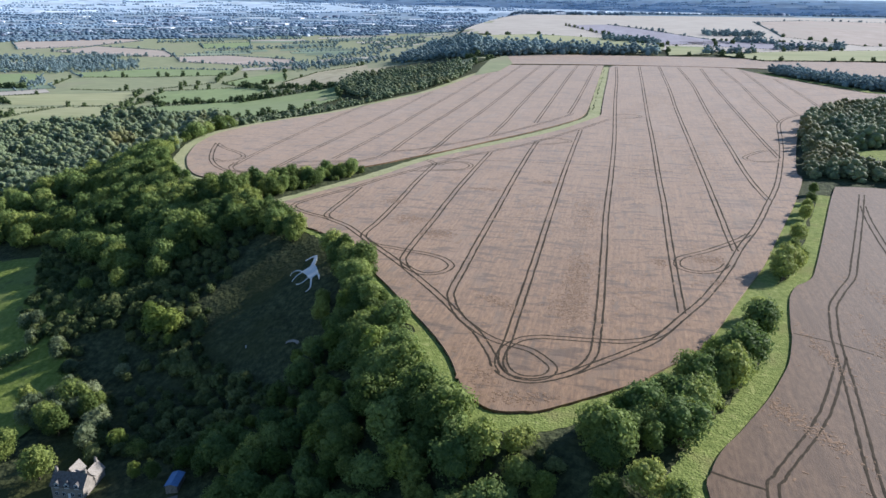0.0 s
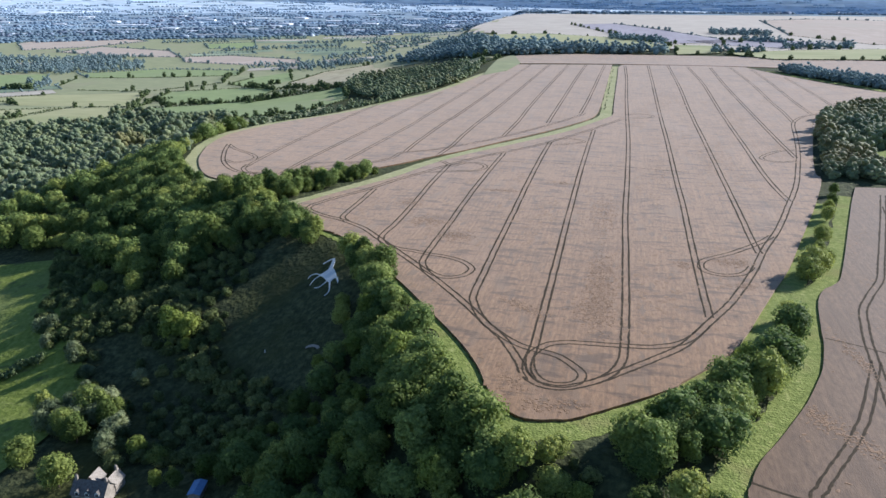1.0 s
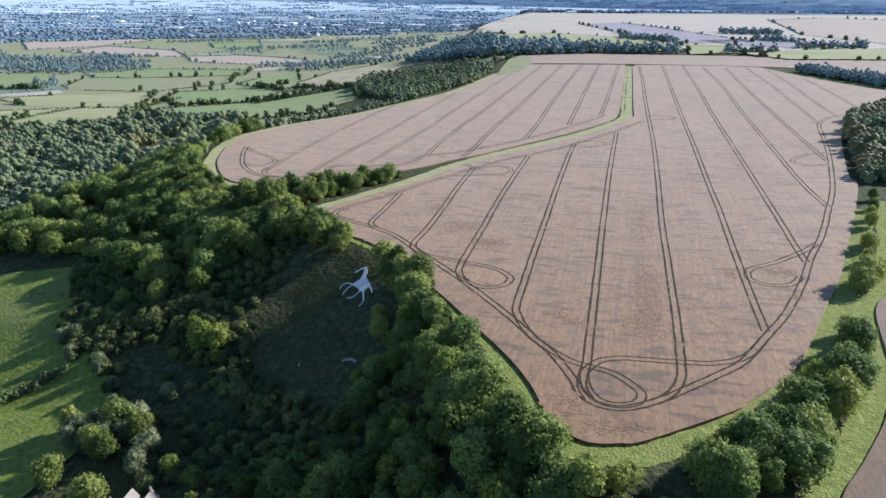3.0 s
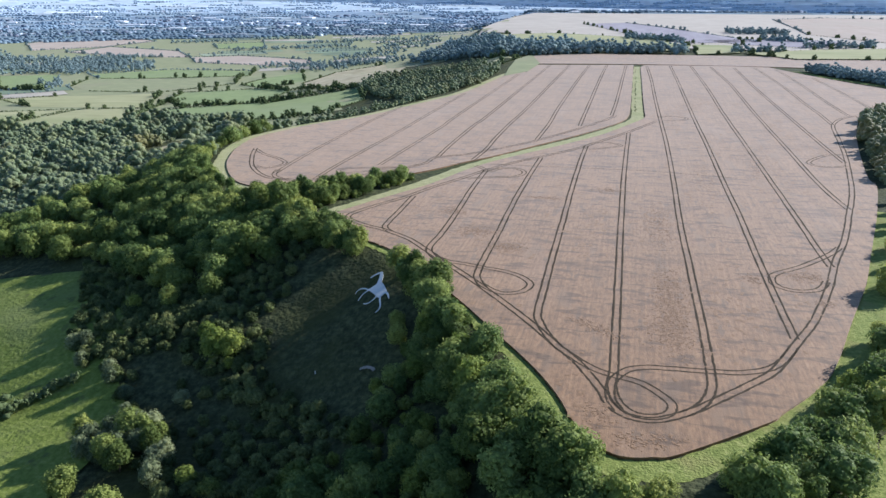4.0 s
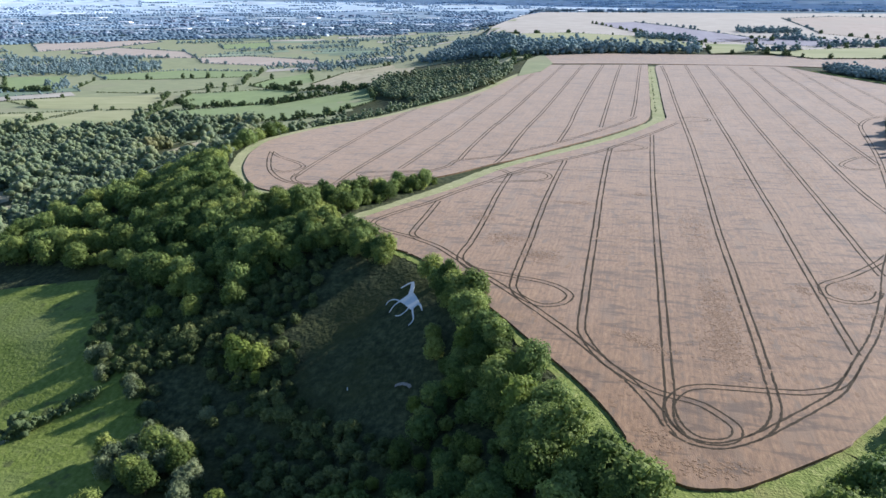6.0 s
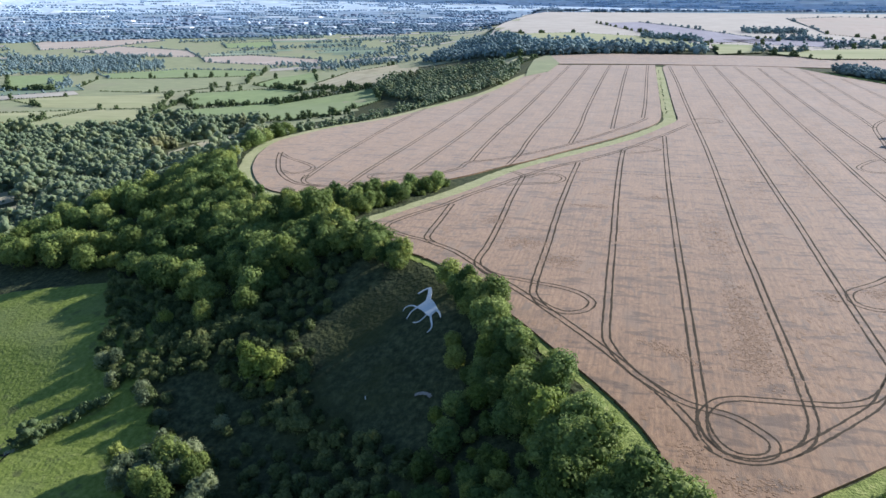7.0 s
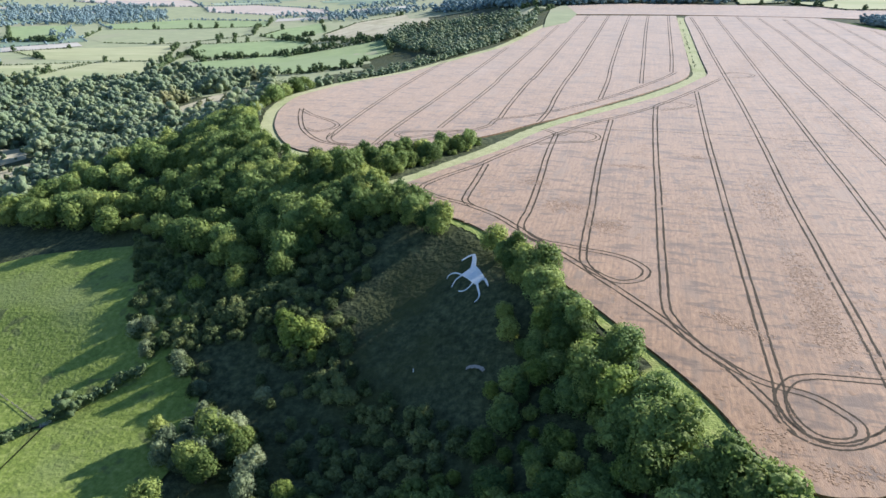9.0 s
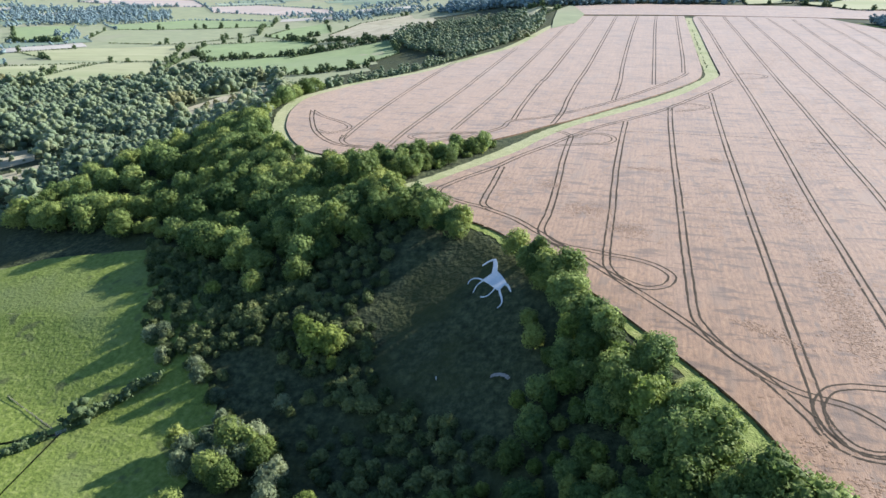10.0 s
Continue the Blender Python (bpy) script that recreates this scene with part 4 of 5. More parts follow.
for x, y, s in [(-168, 60, 0.9), (-158, 38, 0.7), (-150, 30, 0.6), (-118, 0, 0.8), (-112, -8, 0.7), (-124, 12, 0.7), (-104, -8, 0.9), (-96, -14, 0.8), (-108, -16, 0.7), (-134, 14, 0.7)]:
    plant("elder_bush", x, y, s, rng, group="bushes beside the meadow")
# near part of the vale wood
VALE_WOOD = [(-712, 440), (-712, 516), (-658, 505), (-587, 478), (-589, 514), (-562, 552), (-535, 574), (-460, 600), (-381, 528), (-330, 430), (-262, 300), (-246, 262), (-242, 226), (-226, 186), (-205, 154), (-165, 140), (-137, 106), (-150, 94), (-200, 84), (-240, 92), (-300, 100), (-480, 190)]
HEATH = [(-412, 404), (-414, 461), (-398, 529), (-371, 485), (-352, 399), (-336, 318), (-366, 335)]
WEDGE = [(-326, 305), (-344, 386), (-366, 476), (-341, 428), (-307, 339), (-309, 307)]
GLADES = [HEATH, WEDGE, [(-457, 250), (-435, 257), (-407, 226), (-416, 207)], [(-403, 194), (-394, 212), (-375, 223), (-369, 202), (-381, 171)]]
NEAR_PART = [(-310, 60), (-310, 165), (-262, 200), (-223, 215), (-128, 148.5), (-126.8, 58.5)]
far_spots = []
CLEAR = [[(-425, 400), (-420, 465), (-398, 535), (-362, 485), (-300, 339), (-300, 290), (-340, 285), (-380, 320)], [(-470, 244), (-440, 268), (-398, 230), (-392, 192), (-420, 192)], [(-412, 188), (-398, 220), (-372, 232), (-352, 205), (-368, 158)],
         [(-330, 140), (-300, 170), (-286, 160), (-312, 128)]]
for x, y in scatter(VALE_WOOD, 9.0, rng, 0.12, 0.02, avoid=CLEAR):
    if y > 135 and float(beyond_brow(x, y)) < 3 or inside(x, y, COMBE):
        continue
    if inside(x, y, NEAR_PART):
        plant(rng.choice(["ash_tree", "oak_tree", "beech_tree", "sycamore_tree", "hazel_bush"]), x, y, rng.uniform(0.85, 1.3), rng, group="trees of the vale wood")
    else:
        far_spots.append((x, y, rng.choice([0.55, 0.8, 1.0, 1.2, 1.5]) * rng.uniform(0.9, 1.15)))
for glade in GLADES:
    for x, y in scatter(glade, 10, rng, 0.4, 0.03):
        far_spots.append((x, y, rng.choice([0.2, 0.3, 0.4, 0.6])))

# ---------------------------------------------------------------- far woods and hedges, as stuff
LOW = [crown_arrays(310 + k, 11.0, 8.2 + 0.9 * k, -0.8, 9, 110, 0.75, 1, 0.20) for k in range(6)]
BUSH = [crown_arrays(450 + k, 4.0, 3.4 + 0.3 * k, -0.4, 2, 34, 0.55, 1, 0.25) for k in range(4)]
BUSHES_FAR = [crown_arrays(470 + k, 11.0, 8.0 + k, -1.0, 3, 26, 1.7, 1, 0.25) for k in range(4)]
TINY = [crown_arrays(400 + k, 9.0, 9.0 + k, -0.5, 6, 60, 0.8, 1, 0.18) for k in range(4)]
ROUND = [crown_arrays(430 + k, 8.5, 7.6 + k, -0.8, 8, 170, 0.62, 1, 0.25) for k in range(4)]


def canopy(name, spots, models, material, label, category, rng):
    """Many far trees joined in one mesh."""
    verts, faces, count = [], [], 0
    heights = ground_z([p[0] for p in spots], [p[1] for p in spots])
    for (x, y, s), z in zip(spots, heights):
        v, f = models[rng.randrange(len(models))]
        a = rng.uniform(0, math.tau)
        c, q = math.cos(a), math.sin(a)
        m = np.array([[c, -q, 0], [q, c, 0], [0, 0, rng.uniform(0.8, 1.15)]]) * s
        verts.append(v @ m.T + np.array([x, y, z - 0.3]))
        faces.append(f + count)
        count += len(v)
    me = face_mesh(name, np.concatenate(verts), np.concatenate(faces), material)
    return tagged(new(name, me), label, category, kind="stuff")


canopy("woodland", far_spots, LOW, WOODLAND, "dense mixed green woodland in the vale", "woodland", rng)
# belt along the far field's brow, and the knoll
belt = []
for (ax, ay), (bx, by) in zip(BROW[4:9], BROW[5:10]):
    steps = int(math.hypot(bx - ax, by - ay) / 6)
    for i in range(steps):
        for k in range(4):
            u = (i + rng.random()) / steps
            off = 4 + k * 8 + rng.uniform(-3, 3)
            belt.append((ax + (bx - ax) * u - off, ay + (by - ay) * u, rng.uniform(0.45, 0.85)))
canopy("woodland", belt, TINY, WOODLAND, "belt of trees along the brow of the scarp", "woodland", rng)
knoll = [(x, y, rng.uniform(0.8, 1.35)) for x, y in scatter([(-186, 430), (-164, 490), (-149, 545), (-145, 640), (-152, 690), (-185, 760), (-192, 832), (-254, 853), (-356, 848), (-359, 781), (-277, 681), (-225, 600)], 9, rng)]
canopy("woodland", knoll, TINY, WOODLAND, "dark woodland on the knoll", "woodland", rng)
right_wood = [(x, y, rng.uniform(0.75, 1.25)) for x, y in scatter([(117, 222), (126, 268), (138, 344), (160, 424), (180, 452), (236, 498), (262, 460), (250, 222), (152, 219)], 7.4, rng,
              avoid=[[(148, 300), (190, 318), (262, 312), (262, 236), (158, 236), (148, 252)]])]
canopy("woodland", right_wood, LOW, WOODLAND, "square dark plantation beside the wheat", "woodland", rng)
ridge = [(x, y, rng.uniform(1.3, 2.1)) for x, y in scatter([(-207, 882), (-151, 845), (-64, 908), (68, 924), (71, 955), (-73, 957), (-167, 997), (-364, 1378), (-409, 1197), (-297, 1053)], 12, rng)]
canopy("woodland", ridge, TINY, HAZED_LEAF, "row of dark trees on the ridge", "woodland", rng)
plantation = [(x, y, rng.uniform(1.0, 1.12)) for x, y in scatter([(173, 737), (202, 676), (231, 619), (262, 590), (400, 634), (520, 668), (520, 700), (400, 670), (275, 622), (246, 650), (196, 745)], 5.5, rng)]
canopy("woodland", plantation, TINY, HAZED_LEAF, "long clipped plantation beside the field", "woodland", rng)


# ---------------------------------------------------------------- fields of the vale and the far plateau
def draped(name, corners, material, label, lift=0.5, cell=24.0):
    """A field with straight sides that lies on the ground; its corners run round a convex outline."""
    xs, ys = [p[0] for p in corners], [p[1] for p in corners]
    nx, ny = max(2, int((max(xs) - min(xs)) / cell)), max(2, int((max(ys) - min(ys)) / cell))
    bm = bmesh.new()
    grid = [[bm.verts.new((min(xs) - 1 + (max(xs) - min(xs) + 2) * i / nx, min(ys) - 1 + (max(ys) - min(ys) + 2) * j / ny, 0)) for i in range(nx + 1)] for j in range(ny + 1)]
    for j in range(ny):
        for i in range(nx):
            bm.faces.new((grid[j][i], grid[j][i + 1], grid[j + 1][i + 1], grid[j + 1][i]))
    area = sum(a[0] * b[1] - b[0] * a[1] for a, b in zip(corners, corners[1:] + corners[:1]))
    ring = corners if area > 0 else corners[::-1]
    for (ax, ay), (bx, by) in zip(ring, ring[1:] + ring[:1]):
        bmesh.ops.bisect_plane(bm, geom=bm.verts[:] + bm.edges[:] + bm.faces[:], plane_co=(ax, ay, 0), plane_no=(by - ay, ax - bx, 0), clear_outer=True)
    for v in bm.verts:
        v.co.z = gz(v.co.x, v.co.y) + lift
    me = bpy.data.meshes.new(name)
    bm.to_mesh(me)
    bm.free()
    me.materials.append(material)
    return tagged(new(name, me), label, "field", kind="structure")


def hedge(points, rng, tall=1.0, trees=0.06, step=2.6, material=None, gap=0.05):
    """A hedge of clipped bushes with a tree here and there."""
    verts, faces, at, count = [], [], [], 0
    for (ax, ay), (bx, by) in zip(points, points[1:]):
        n = max(2, int(math.hypot(bx - ax, by - ay) / step))
        for i in range(n):
            if rng.random() < gap:
                continue
            u = (i + rng.uniform(-0.4, 0.4)) / n
            x, y = ax + (bx - ax) * u + rng.uniform(-0.5, 0.5), ay + (by - ay) * u + rng.uniform(-0.5, 0.5)
            big = rng.random() < trees
            v, f = rng.choice(ROUND if big else BUSH)
            s = rng.uniform(0.6, 1.2) if big else tall * rng.uniform(0.75, 1.15)
            a = rng.uniform(0, math.tau)
            m = np.array([[math.cos(a), -math.sin(a), 0], [math.sin(a), math.cos(a), 0], [0, 0, 1]]) * s
            verts.append(v @ m.T)
            at.append((x, y, len(v)))
            faces.append(f + count)
            count += len(v)
    heights = ground_z([p[0] for p in at], [p[1] for p in at])
    verts = [v + np.array([x, y, z]) for v, (x, y, _), z in zip(verts, at, heights)]
    me = face_mesh("hedge", np.concatenate(verts), np.concatenate(faces), material or HEDGE)
    return tagged(new("hedge", me), "dark green hedge with scattered trees between fields", "hedge", "hedges of the vale")


VALE = [
    ("pale hay meadow in the vale", STRAW, [(-811, 615), (-705, 661), (-706, 541), (-747, 521)]),
    ("pale hay meadow in the vale", STRAW, [(-695, 664), (-605, 676), (-555, 581), (-587, 489), (-665, 475), (-699, 522)]),
    ("streaked straw-coloured meadow in the vale", STRAW, [(-883, 725), (-821, 775), (-680, 818), (-612, 684), (-784, 675)]),
    ("green pasture in the vale", GREENFIELD, [(-1130, 986), (-1030, 1025), (-892, 842), (-966, 812)]),
    ("olive-brown pasture in the vale", OLIVE, [(-887, 879), (-932, 977), (-673, 1043), (-624, 935), (-688, 831), (-820, 835)]),
    ("green pasture in the vale", GREENFIELD, [(-620, 742), (-650, 831), (-527, 878), (-479, 826), (-467, 726), (-581, 707)]),
    ("green pasture in the vale", GREENFIELD, [(-537, 582), (-574, 668), (-363, 797), (-323, 710), (-355, 627), (-380, 593)]),
    ("bright green pasture in the vale", GREENFIELD, [(-606, 921), (-610, 1016), (-583, 1106), (-514, 961), (-556, 885)]),
    ("dry straw-coloured downland slope", DOWNLAND, [(-499, 916), (-514, 1094), (-464, 1198), (-417, 1200), (-316, 857), (-381, 812), (-461, 843)]),
    ("tan stubble field in the vale", STUBBLE, [(-1008, 1422), (-910, 1481), (-684, 1361), (-629, 1264), (-714, 1234), (-923, 1307)]),
    ("tan stubble field in the vale", STUBBLE, [(-1403, 1491), (-1420, 1689), (-1145, 1590), (-1008, 1422), (-1075, 1411), (-1228, 1432)]),
    ("bright green field in the vale", GREENFIELD, [(-1194, 1840), (-1092, 1956), (-963, 1719), (-1083, 1679)]),
    ("tan stubble field in the vale", STUBBLE, [(-1758, 1753), (-1944, 2326), (-1440, 1931), (-1436, 1689), (-1535, 1525)]),
    ("green pasture in the vale", GREENFIELD, [(-659, 1049), (-919, 989), (-987, 1047), (-875, 1160), (-691, 1133)]),
    ("pale green field on the plateau", STRAW, [(-224, 1080), (-259, 1260), (-156, 1326), (2, 1232), (77, 1061), (66, 962), (-65, 963)]),
    ("pale green field behind the knoll wood", STRAW, [(-211, 779), (-163, 708), (-156, 773), (-148, 827), (-209, 867)]),
    ("pale green field on the plateau", STRAW, [(77, 913), (81, 1087), (139, 1079), (135, 950)]),
    ("long pale green field on the plateau", STRAW, [(141, 948), (256, 1034), (400, 1085), (777, 1230), (798, 1014), (355, 901), (193, 871)]),
    ("grey ploughed field on the plateau", PLOUGH, [(-130, 1705), (-33, 1793), (191, 1170), (79, 1112), (1, 1264)]),
    ("grey ploughed field on the plateau", PLOUGH, [(104, 1182), (230, 1251), (315, 1201), (258, 1050), (155, 1094)]),
    ("pale straw field on the plateau", STUBBLE, [(350, 2109), (522, 2280), (747, 2143), (567, 1202), (387, 1169), (299, 1380)]),
]
draped("glade", HEATH, DOWNLAND, "dry heathy glade in the vale wood", 0.35, 10)
draped("glade", WEDGE, PASTURE, "bright green strip beside the dry glade", 0.5, 10)
draped("glade", GLADES[2], DOWNLAND, "dry pale glade in the vale wood", 0.35, 10)
draped("glade", GLADES[3], DOWNLAND, "dry pale glade in the vale wood", 0.35, 10)
draped("glade", [(152, 296), (190, 312), (260, 306), (258, 236), (162, 236), (152, 252)], MARGIN, "bright green clearing inside the plantation", 0.3, 10)
draped("far_plateau", [(-300, 1180), (-420, 2600), (900, 2600), (900, 1130), (370, 987), (79, 1011)], PLATEAU, "pale straw-coloured stubble of the far plateau", 1.5, 60)
for (ax, ay), (bx, by), deep in [((-24, 1199), (72, 1115), 40), ((162, 1371), (267, 1357), 60), ((197, 1201), (258, 1163), 30), ((236, 1048), (339, 1079), 40), ((126, 960), (197, 974), 14)]:
    steps = int(math.hypot(bx - ax, by - ay) / 6)
    spots = [(ax + (bx - ax) * (i + rng.random()) / steps, ay + (by - ay) * i / steps + rng.uniform(0, deep), rng.uniform(0.9, 1.5)) for i in range(steps) for _ in range(max(1, deep // 14))]
    canopy("woodland", spots, TINY, HAZED_LEAF, "belt of dark trees between fields of the far plateau", "woodland", rng)
draped("grass_corner", [(-134, 616), (-142, 693), (-150, 798), (-140, 873), (-114, 755), (-116, 668)], OLIVE, "pale rough grass behind the knoll wood", 0.9, 20)
draped("scarp_slope", [(-207, 1008), (-258, 1208), (-470, 1235), (-430, 1127)], OLIVE, "olive grass of the farther scarp", 0.8, 20)
draped("scarp_slope", [(-258, 1208), (-420, 2600), (-760, 2600), (-470, 1235)], OLIVE, "olive grass of the farther scarp", 0.8, 30)
for label, material, corners in VALE:
    draped("field", corners, material, label, 1.9 if "plateau" in label else 0.5)
    for a, b in zip(corners, corners[1:] + corners[:1]):
        if rng.random() < 0.9:
            far = math.hypot(a[0], a[1]) > 1350
            hedge([a, b], rng, 1.2 if far else 0.75, 0.10, 5.5 if far else 2.9, HAZED_LEAF if far else HEDGE)
vs, fs = [], []
for j, rr in enumerate(np.linspace(620, 2700, 40)):
    for i in range(81):
        a = radians(-70 + 1.2 * i)
        vs.append((math.sin(a) * rr, math.cos(a) * rr, gz(math.sin(a) * rr, math.cos(a) * rr) + 0.3))
        if i and j and beyond_brow(vs[-1][0], vs[-1][1]) > 190:
            fs.append((j * 81 + i - 82, j * 81 + i - 81, j * 81 + i, j * 81 + i - 1))
tagged(mesh_object("vale_floor", vs, fs, OLIVE), "olive-green floor of the vale between its fields", "ground", kind="structure")
hedge([(0, 412), (-1, 566), (-2, 724)], rng, 0.42, 0.0, 7.0, None, 0.45)
# lines of trees and copses among them
for line in ([(-581, 617), (-615, 736), (-600, 758)], [(-465, 713), (-415, 804), (-386, 803)], [(-514, 918), (-547, 875), (-482, 836), (-429, 820)], [(-891, 830), (-983, 811)], [(-576, 689), (-456, 736), (-365, 808)],
             [(-534, 572), (-452, 590), (-387, 587), (-329, 627)]):
    hedge(line, rng, 1.3, 0.5, 3.4)
for corners in ([(-1443, 1316), (-1309, 1339), (-1088, 1409), (-914, 1151), (-1008, 1029), (-1187, 1045)], [(-655, 1151), (-506, 1206), (-467, 1266), (-597, 1265)], [(-931, 935), (-890, 848), (-968, 899)]):
    spots = [(x, y, rng.uniform(0.8, 1.3)) for x, y in scatter(corners, 15, rng, 0.2, 0.01)]
    canopy("woodland", spots, TINY, HAZED_LEAF, "dark wood among the vale's fields", "woodland", rng)

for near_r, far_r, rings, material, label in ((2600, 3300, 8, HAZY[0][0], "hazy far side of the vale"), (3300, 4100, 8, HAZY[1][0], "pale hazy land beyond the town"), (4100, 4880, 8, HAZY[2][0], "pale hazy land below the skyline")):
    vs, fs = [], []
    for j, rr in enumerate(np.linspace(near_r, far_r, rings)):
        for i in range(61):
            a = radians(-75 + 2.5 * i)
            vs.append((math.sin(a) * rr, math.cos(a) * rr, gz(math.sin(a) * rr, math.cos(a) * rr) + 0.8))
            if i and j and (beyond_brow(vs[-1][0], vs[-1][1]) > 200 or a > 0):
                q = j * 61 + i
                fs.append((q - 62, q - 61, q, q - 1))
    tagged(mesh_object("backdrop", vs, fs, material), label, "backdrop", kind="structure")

# glowing sheet added as the pale air above the skyline
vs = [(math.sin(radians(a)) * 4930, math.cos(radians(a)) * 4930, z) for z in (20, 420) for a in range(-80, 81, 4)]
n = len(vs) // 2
tagged(mesh_object("backdrop", vs, [(i, i + 1, n + i + 1, n + i) for i in range(n - 1)], SKY_GLOW), "glowing backdrop for white hazy sky low over the horizon", "sky", kind="structure")

# patchwork of the farther vale, then the town and the skyline
used = [c for _, _, c in VALE]
patches = {"near": ([], []), 0: ([], []), 1: ([], []), 2: ([], [])}
wood_near, roofs = [], []
turn = Matrix.Rotation(radians(18), 2)
ring = 900.0
while ring < 4700:
    long, deep = ring * 0.07 + 40, ring * 0.022 + 32
    count = int(1.5 * ring / long)
    for k in range(count):
        a = radians(-62 + 100 * (k + rng.uniform(-0.2, 0.2)) / count)
        quad = []
        for du, dv in ((-0.5, -0.5), (0.5, -0.5), (0.5, 0.5), (-0.5, 0.5)):
            u, v = du * long * rng.uniform(0.8, 0.98), dv * deep * rng.uniform(0.8, 0.98)
            r = ring + v
            quad.append((math.sin(a) * r + math.cos(a) * u, math.cos(a) * r - math.sin(a) * u))
        cx, cy = sum(p[0] for p in quad) / 4, sum(p[1] for p in quad) / 4
        if beyond_brow(cx, cy) < 130 and cy < 2750 or any(inside(px, py, c) for c in used for px, py in quad + [(cx, cy)]):
            continue
        far = ring > 2500
        pick = rng.random()
        if not far and pick < 0.34:
            for x, y in scatter(quad, 22, rng):
                wood_near.append((x, y, rng.uniform(0.8, 1.3)))
            continue
        if far and pick < 0.45:
            if math.degrees(a) < 25 and ring < 3900:
                roofs += [(x, y, 0) for x, y in scatter(quad, 52, rng)]
            continue
        vs, fs = patches[(0 if ring < 3300 else 1 if ring < 4100 else 2) if far else "near"]
        n0 = len(vs)
        parts = 4
        for j in range(parts + 1):
            for i in range(parts + 1):
                s, w = i / parts, j / parts
                x = (quad[0][0] * (1 - s) + quad[1][0] * s) * (1 - w) + (quad[3][0] * (1 - s) + quad[2][0] * s) * w
                y = (quad[0][1] * (1 - s) + quad[1][1] * s) * (1 - w) + (quad[3][1] * (1 - s) + quad[2][1] * s) * w
                vs.append((x, y, 0.9 if not far else 2.0))
        for j in range(parts):
            for i in range(parts):
                q = n0 + j * (parts + 1) + i
                fs.append((q, q + 1, q + parts + 2, q + parts + 1))
        for p, q in ((quad[3], quad[2]), (quad[1], quad[2])):
            if not far and rng.random() < 0.6:
                n = int(math.hypot(q[0] - p[0], q[1] - p[1]) / 10)
                for i in range(n):
                    t = i / n
                    wood_near.append((p[0] + (q[0] - p[0]) * t, p[1] + (q[1] - p[1]) * t, rng.choice([0.4, 0.45, 0.5, 0.9])))
    ring += deep * 0.98
for vs, _ in patches.values():
    heights = ground_z([p[0] for p in vs], [p[1] for p in vs])
    vs[:] = [(x, y, z + h) for (x, y, z), h in zip(vs, heights)]
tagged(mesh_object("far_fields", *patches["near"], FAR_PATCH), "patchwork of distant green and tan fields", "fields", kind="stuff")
for step, label in enumerate(("hazy fields round the distant town", "hazy blue-green fields beyond the town", "pale blue haze-tinted fields towards the skyline")):
    tagged(mesh_object("haze_tinted_skyline_fields", *patches[step], HAZY[step][2]), label, "fields", kind="stuff")
canopy("far_trees", wood_near, BUSHES_FAR, HAZED_LEAF, "distant hedgerow trees and copses of the vale", "trees", rng)


def tree_belts(near_r, far_r, count, material, label):
    """Long low belts of trees that lie across the view, joined in one mesh."""
    ball, tri = BALL[1]
    spots = []
    for _ in range(count):
        r, a = near_r + (far_r - near_r) * rng.random(), radians(rng.uniform(-62, 38))
        x, y = math.sin(a) * r, math.cos(a) * r
        if beyond_brow(x, y) < 220 and y < 2750 or a > radians(8) and rng.random() < 0.55:
            continue
        long, way = rng.choice([30, 60, 90, 160, 260]) * rng.uniform(0.7, 1.3), a + radians(rng.gauss(0, 14))
        for k in range(max(2, int(long / 13))):
            u = (k * 13 - long / 2) + rng.uniform(-4, 4)
            spots.append((x + math.cos(way) * u + rng.uniform(-5, 5), y - math.sin(way) * u + rng.uniform(-5, 5), rng.uniform(7, 12), rng.uniform(3, 7)))
    heights = ground_z([p[0] for p in spots], [p[1] for p in spots])
    v = np.concatenate([ball * (w, w, h) + (x, y, z + h * 0.4) for (x, y, w, h), z in zip(spots, heights)])
    f = np.concatenate([np.column_stack([tri, tri[:, 2]]) + len(ball) * i for i in range(len(spots))])
    return tagged(new("tree_belts", face_mesh("tree_belts", v, f, material)), label, "trees", kind="stuff")


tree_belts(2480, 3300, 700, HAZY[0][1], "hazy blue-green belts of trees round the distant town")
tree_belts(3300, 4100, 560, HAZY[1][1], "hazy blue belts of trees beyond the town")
tree_belts(4100, 4800, 420, HAZY[2][1], "pale blue haze-tinted belts of trees below the skyline")


def house_block(w, d, eaves, ridge):
    """Corners and faces of a house with a pitched roof, its foot at the origin."""
    v = [(-w / 2, -d / 2, -1), (w / 2, -d / 2, -1), (w / 2, d / 2, -1), (-w / 2, d / 2, -1), (-w / 2, -d / 2, eaves), (w / 2, -d / 2, eaves), (w / 2, d / 2, eaves), (-w / 2, d / 2, eaves),
         (-w / 2, 0, ridge), (w / 2, 0, ridge)]
    f = [(0, 1, 5, 4), (2, 3, 7, 6), (1, 2, 6, 5), (3, 0, 4, 7), (4, 5, 9, 8), (6, 7, 8, 9), (5, 6, 9, 9), (7, 4, 8, 8)]
    return np.array(v, float), np.array(f)


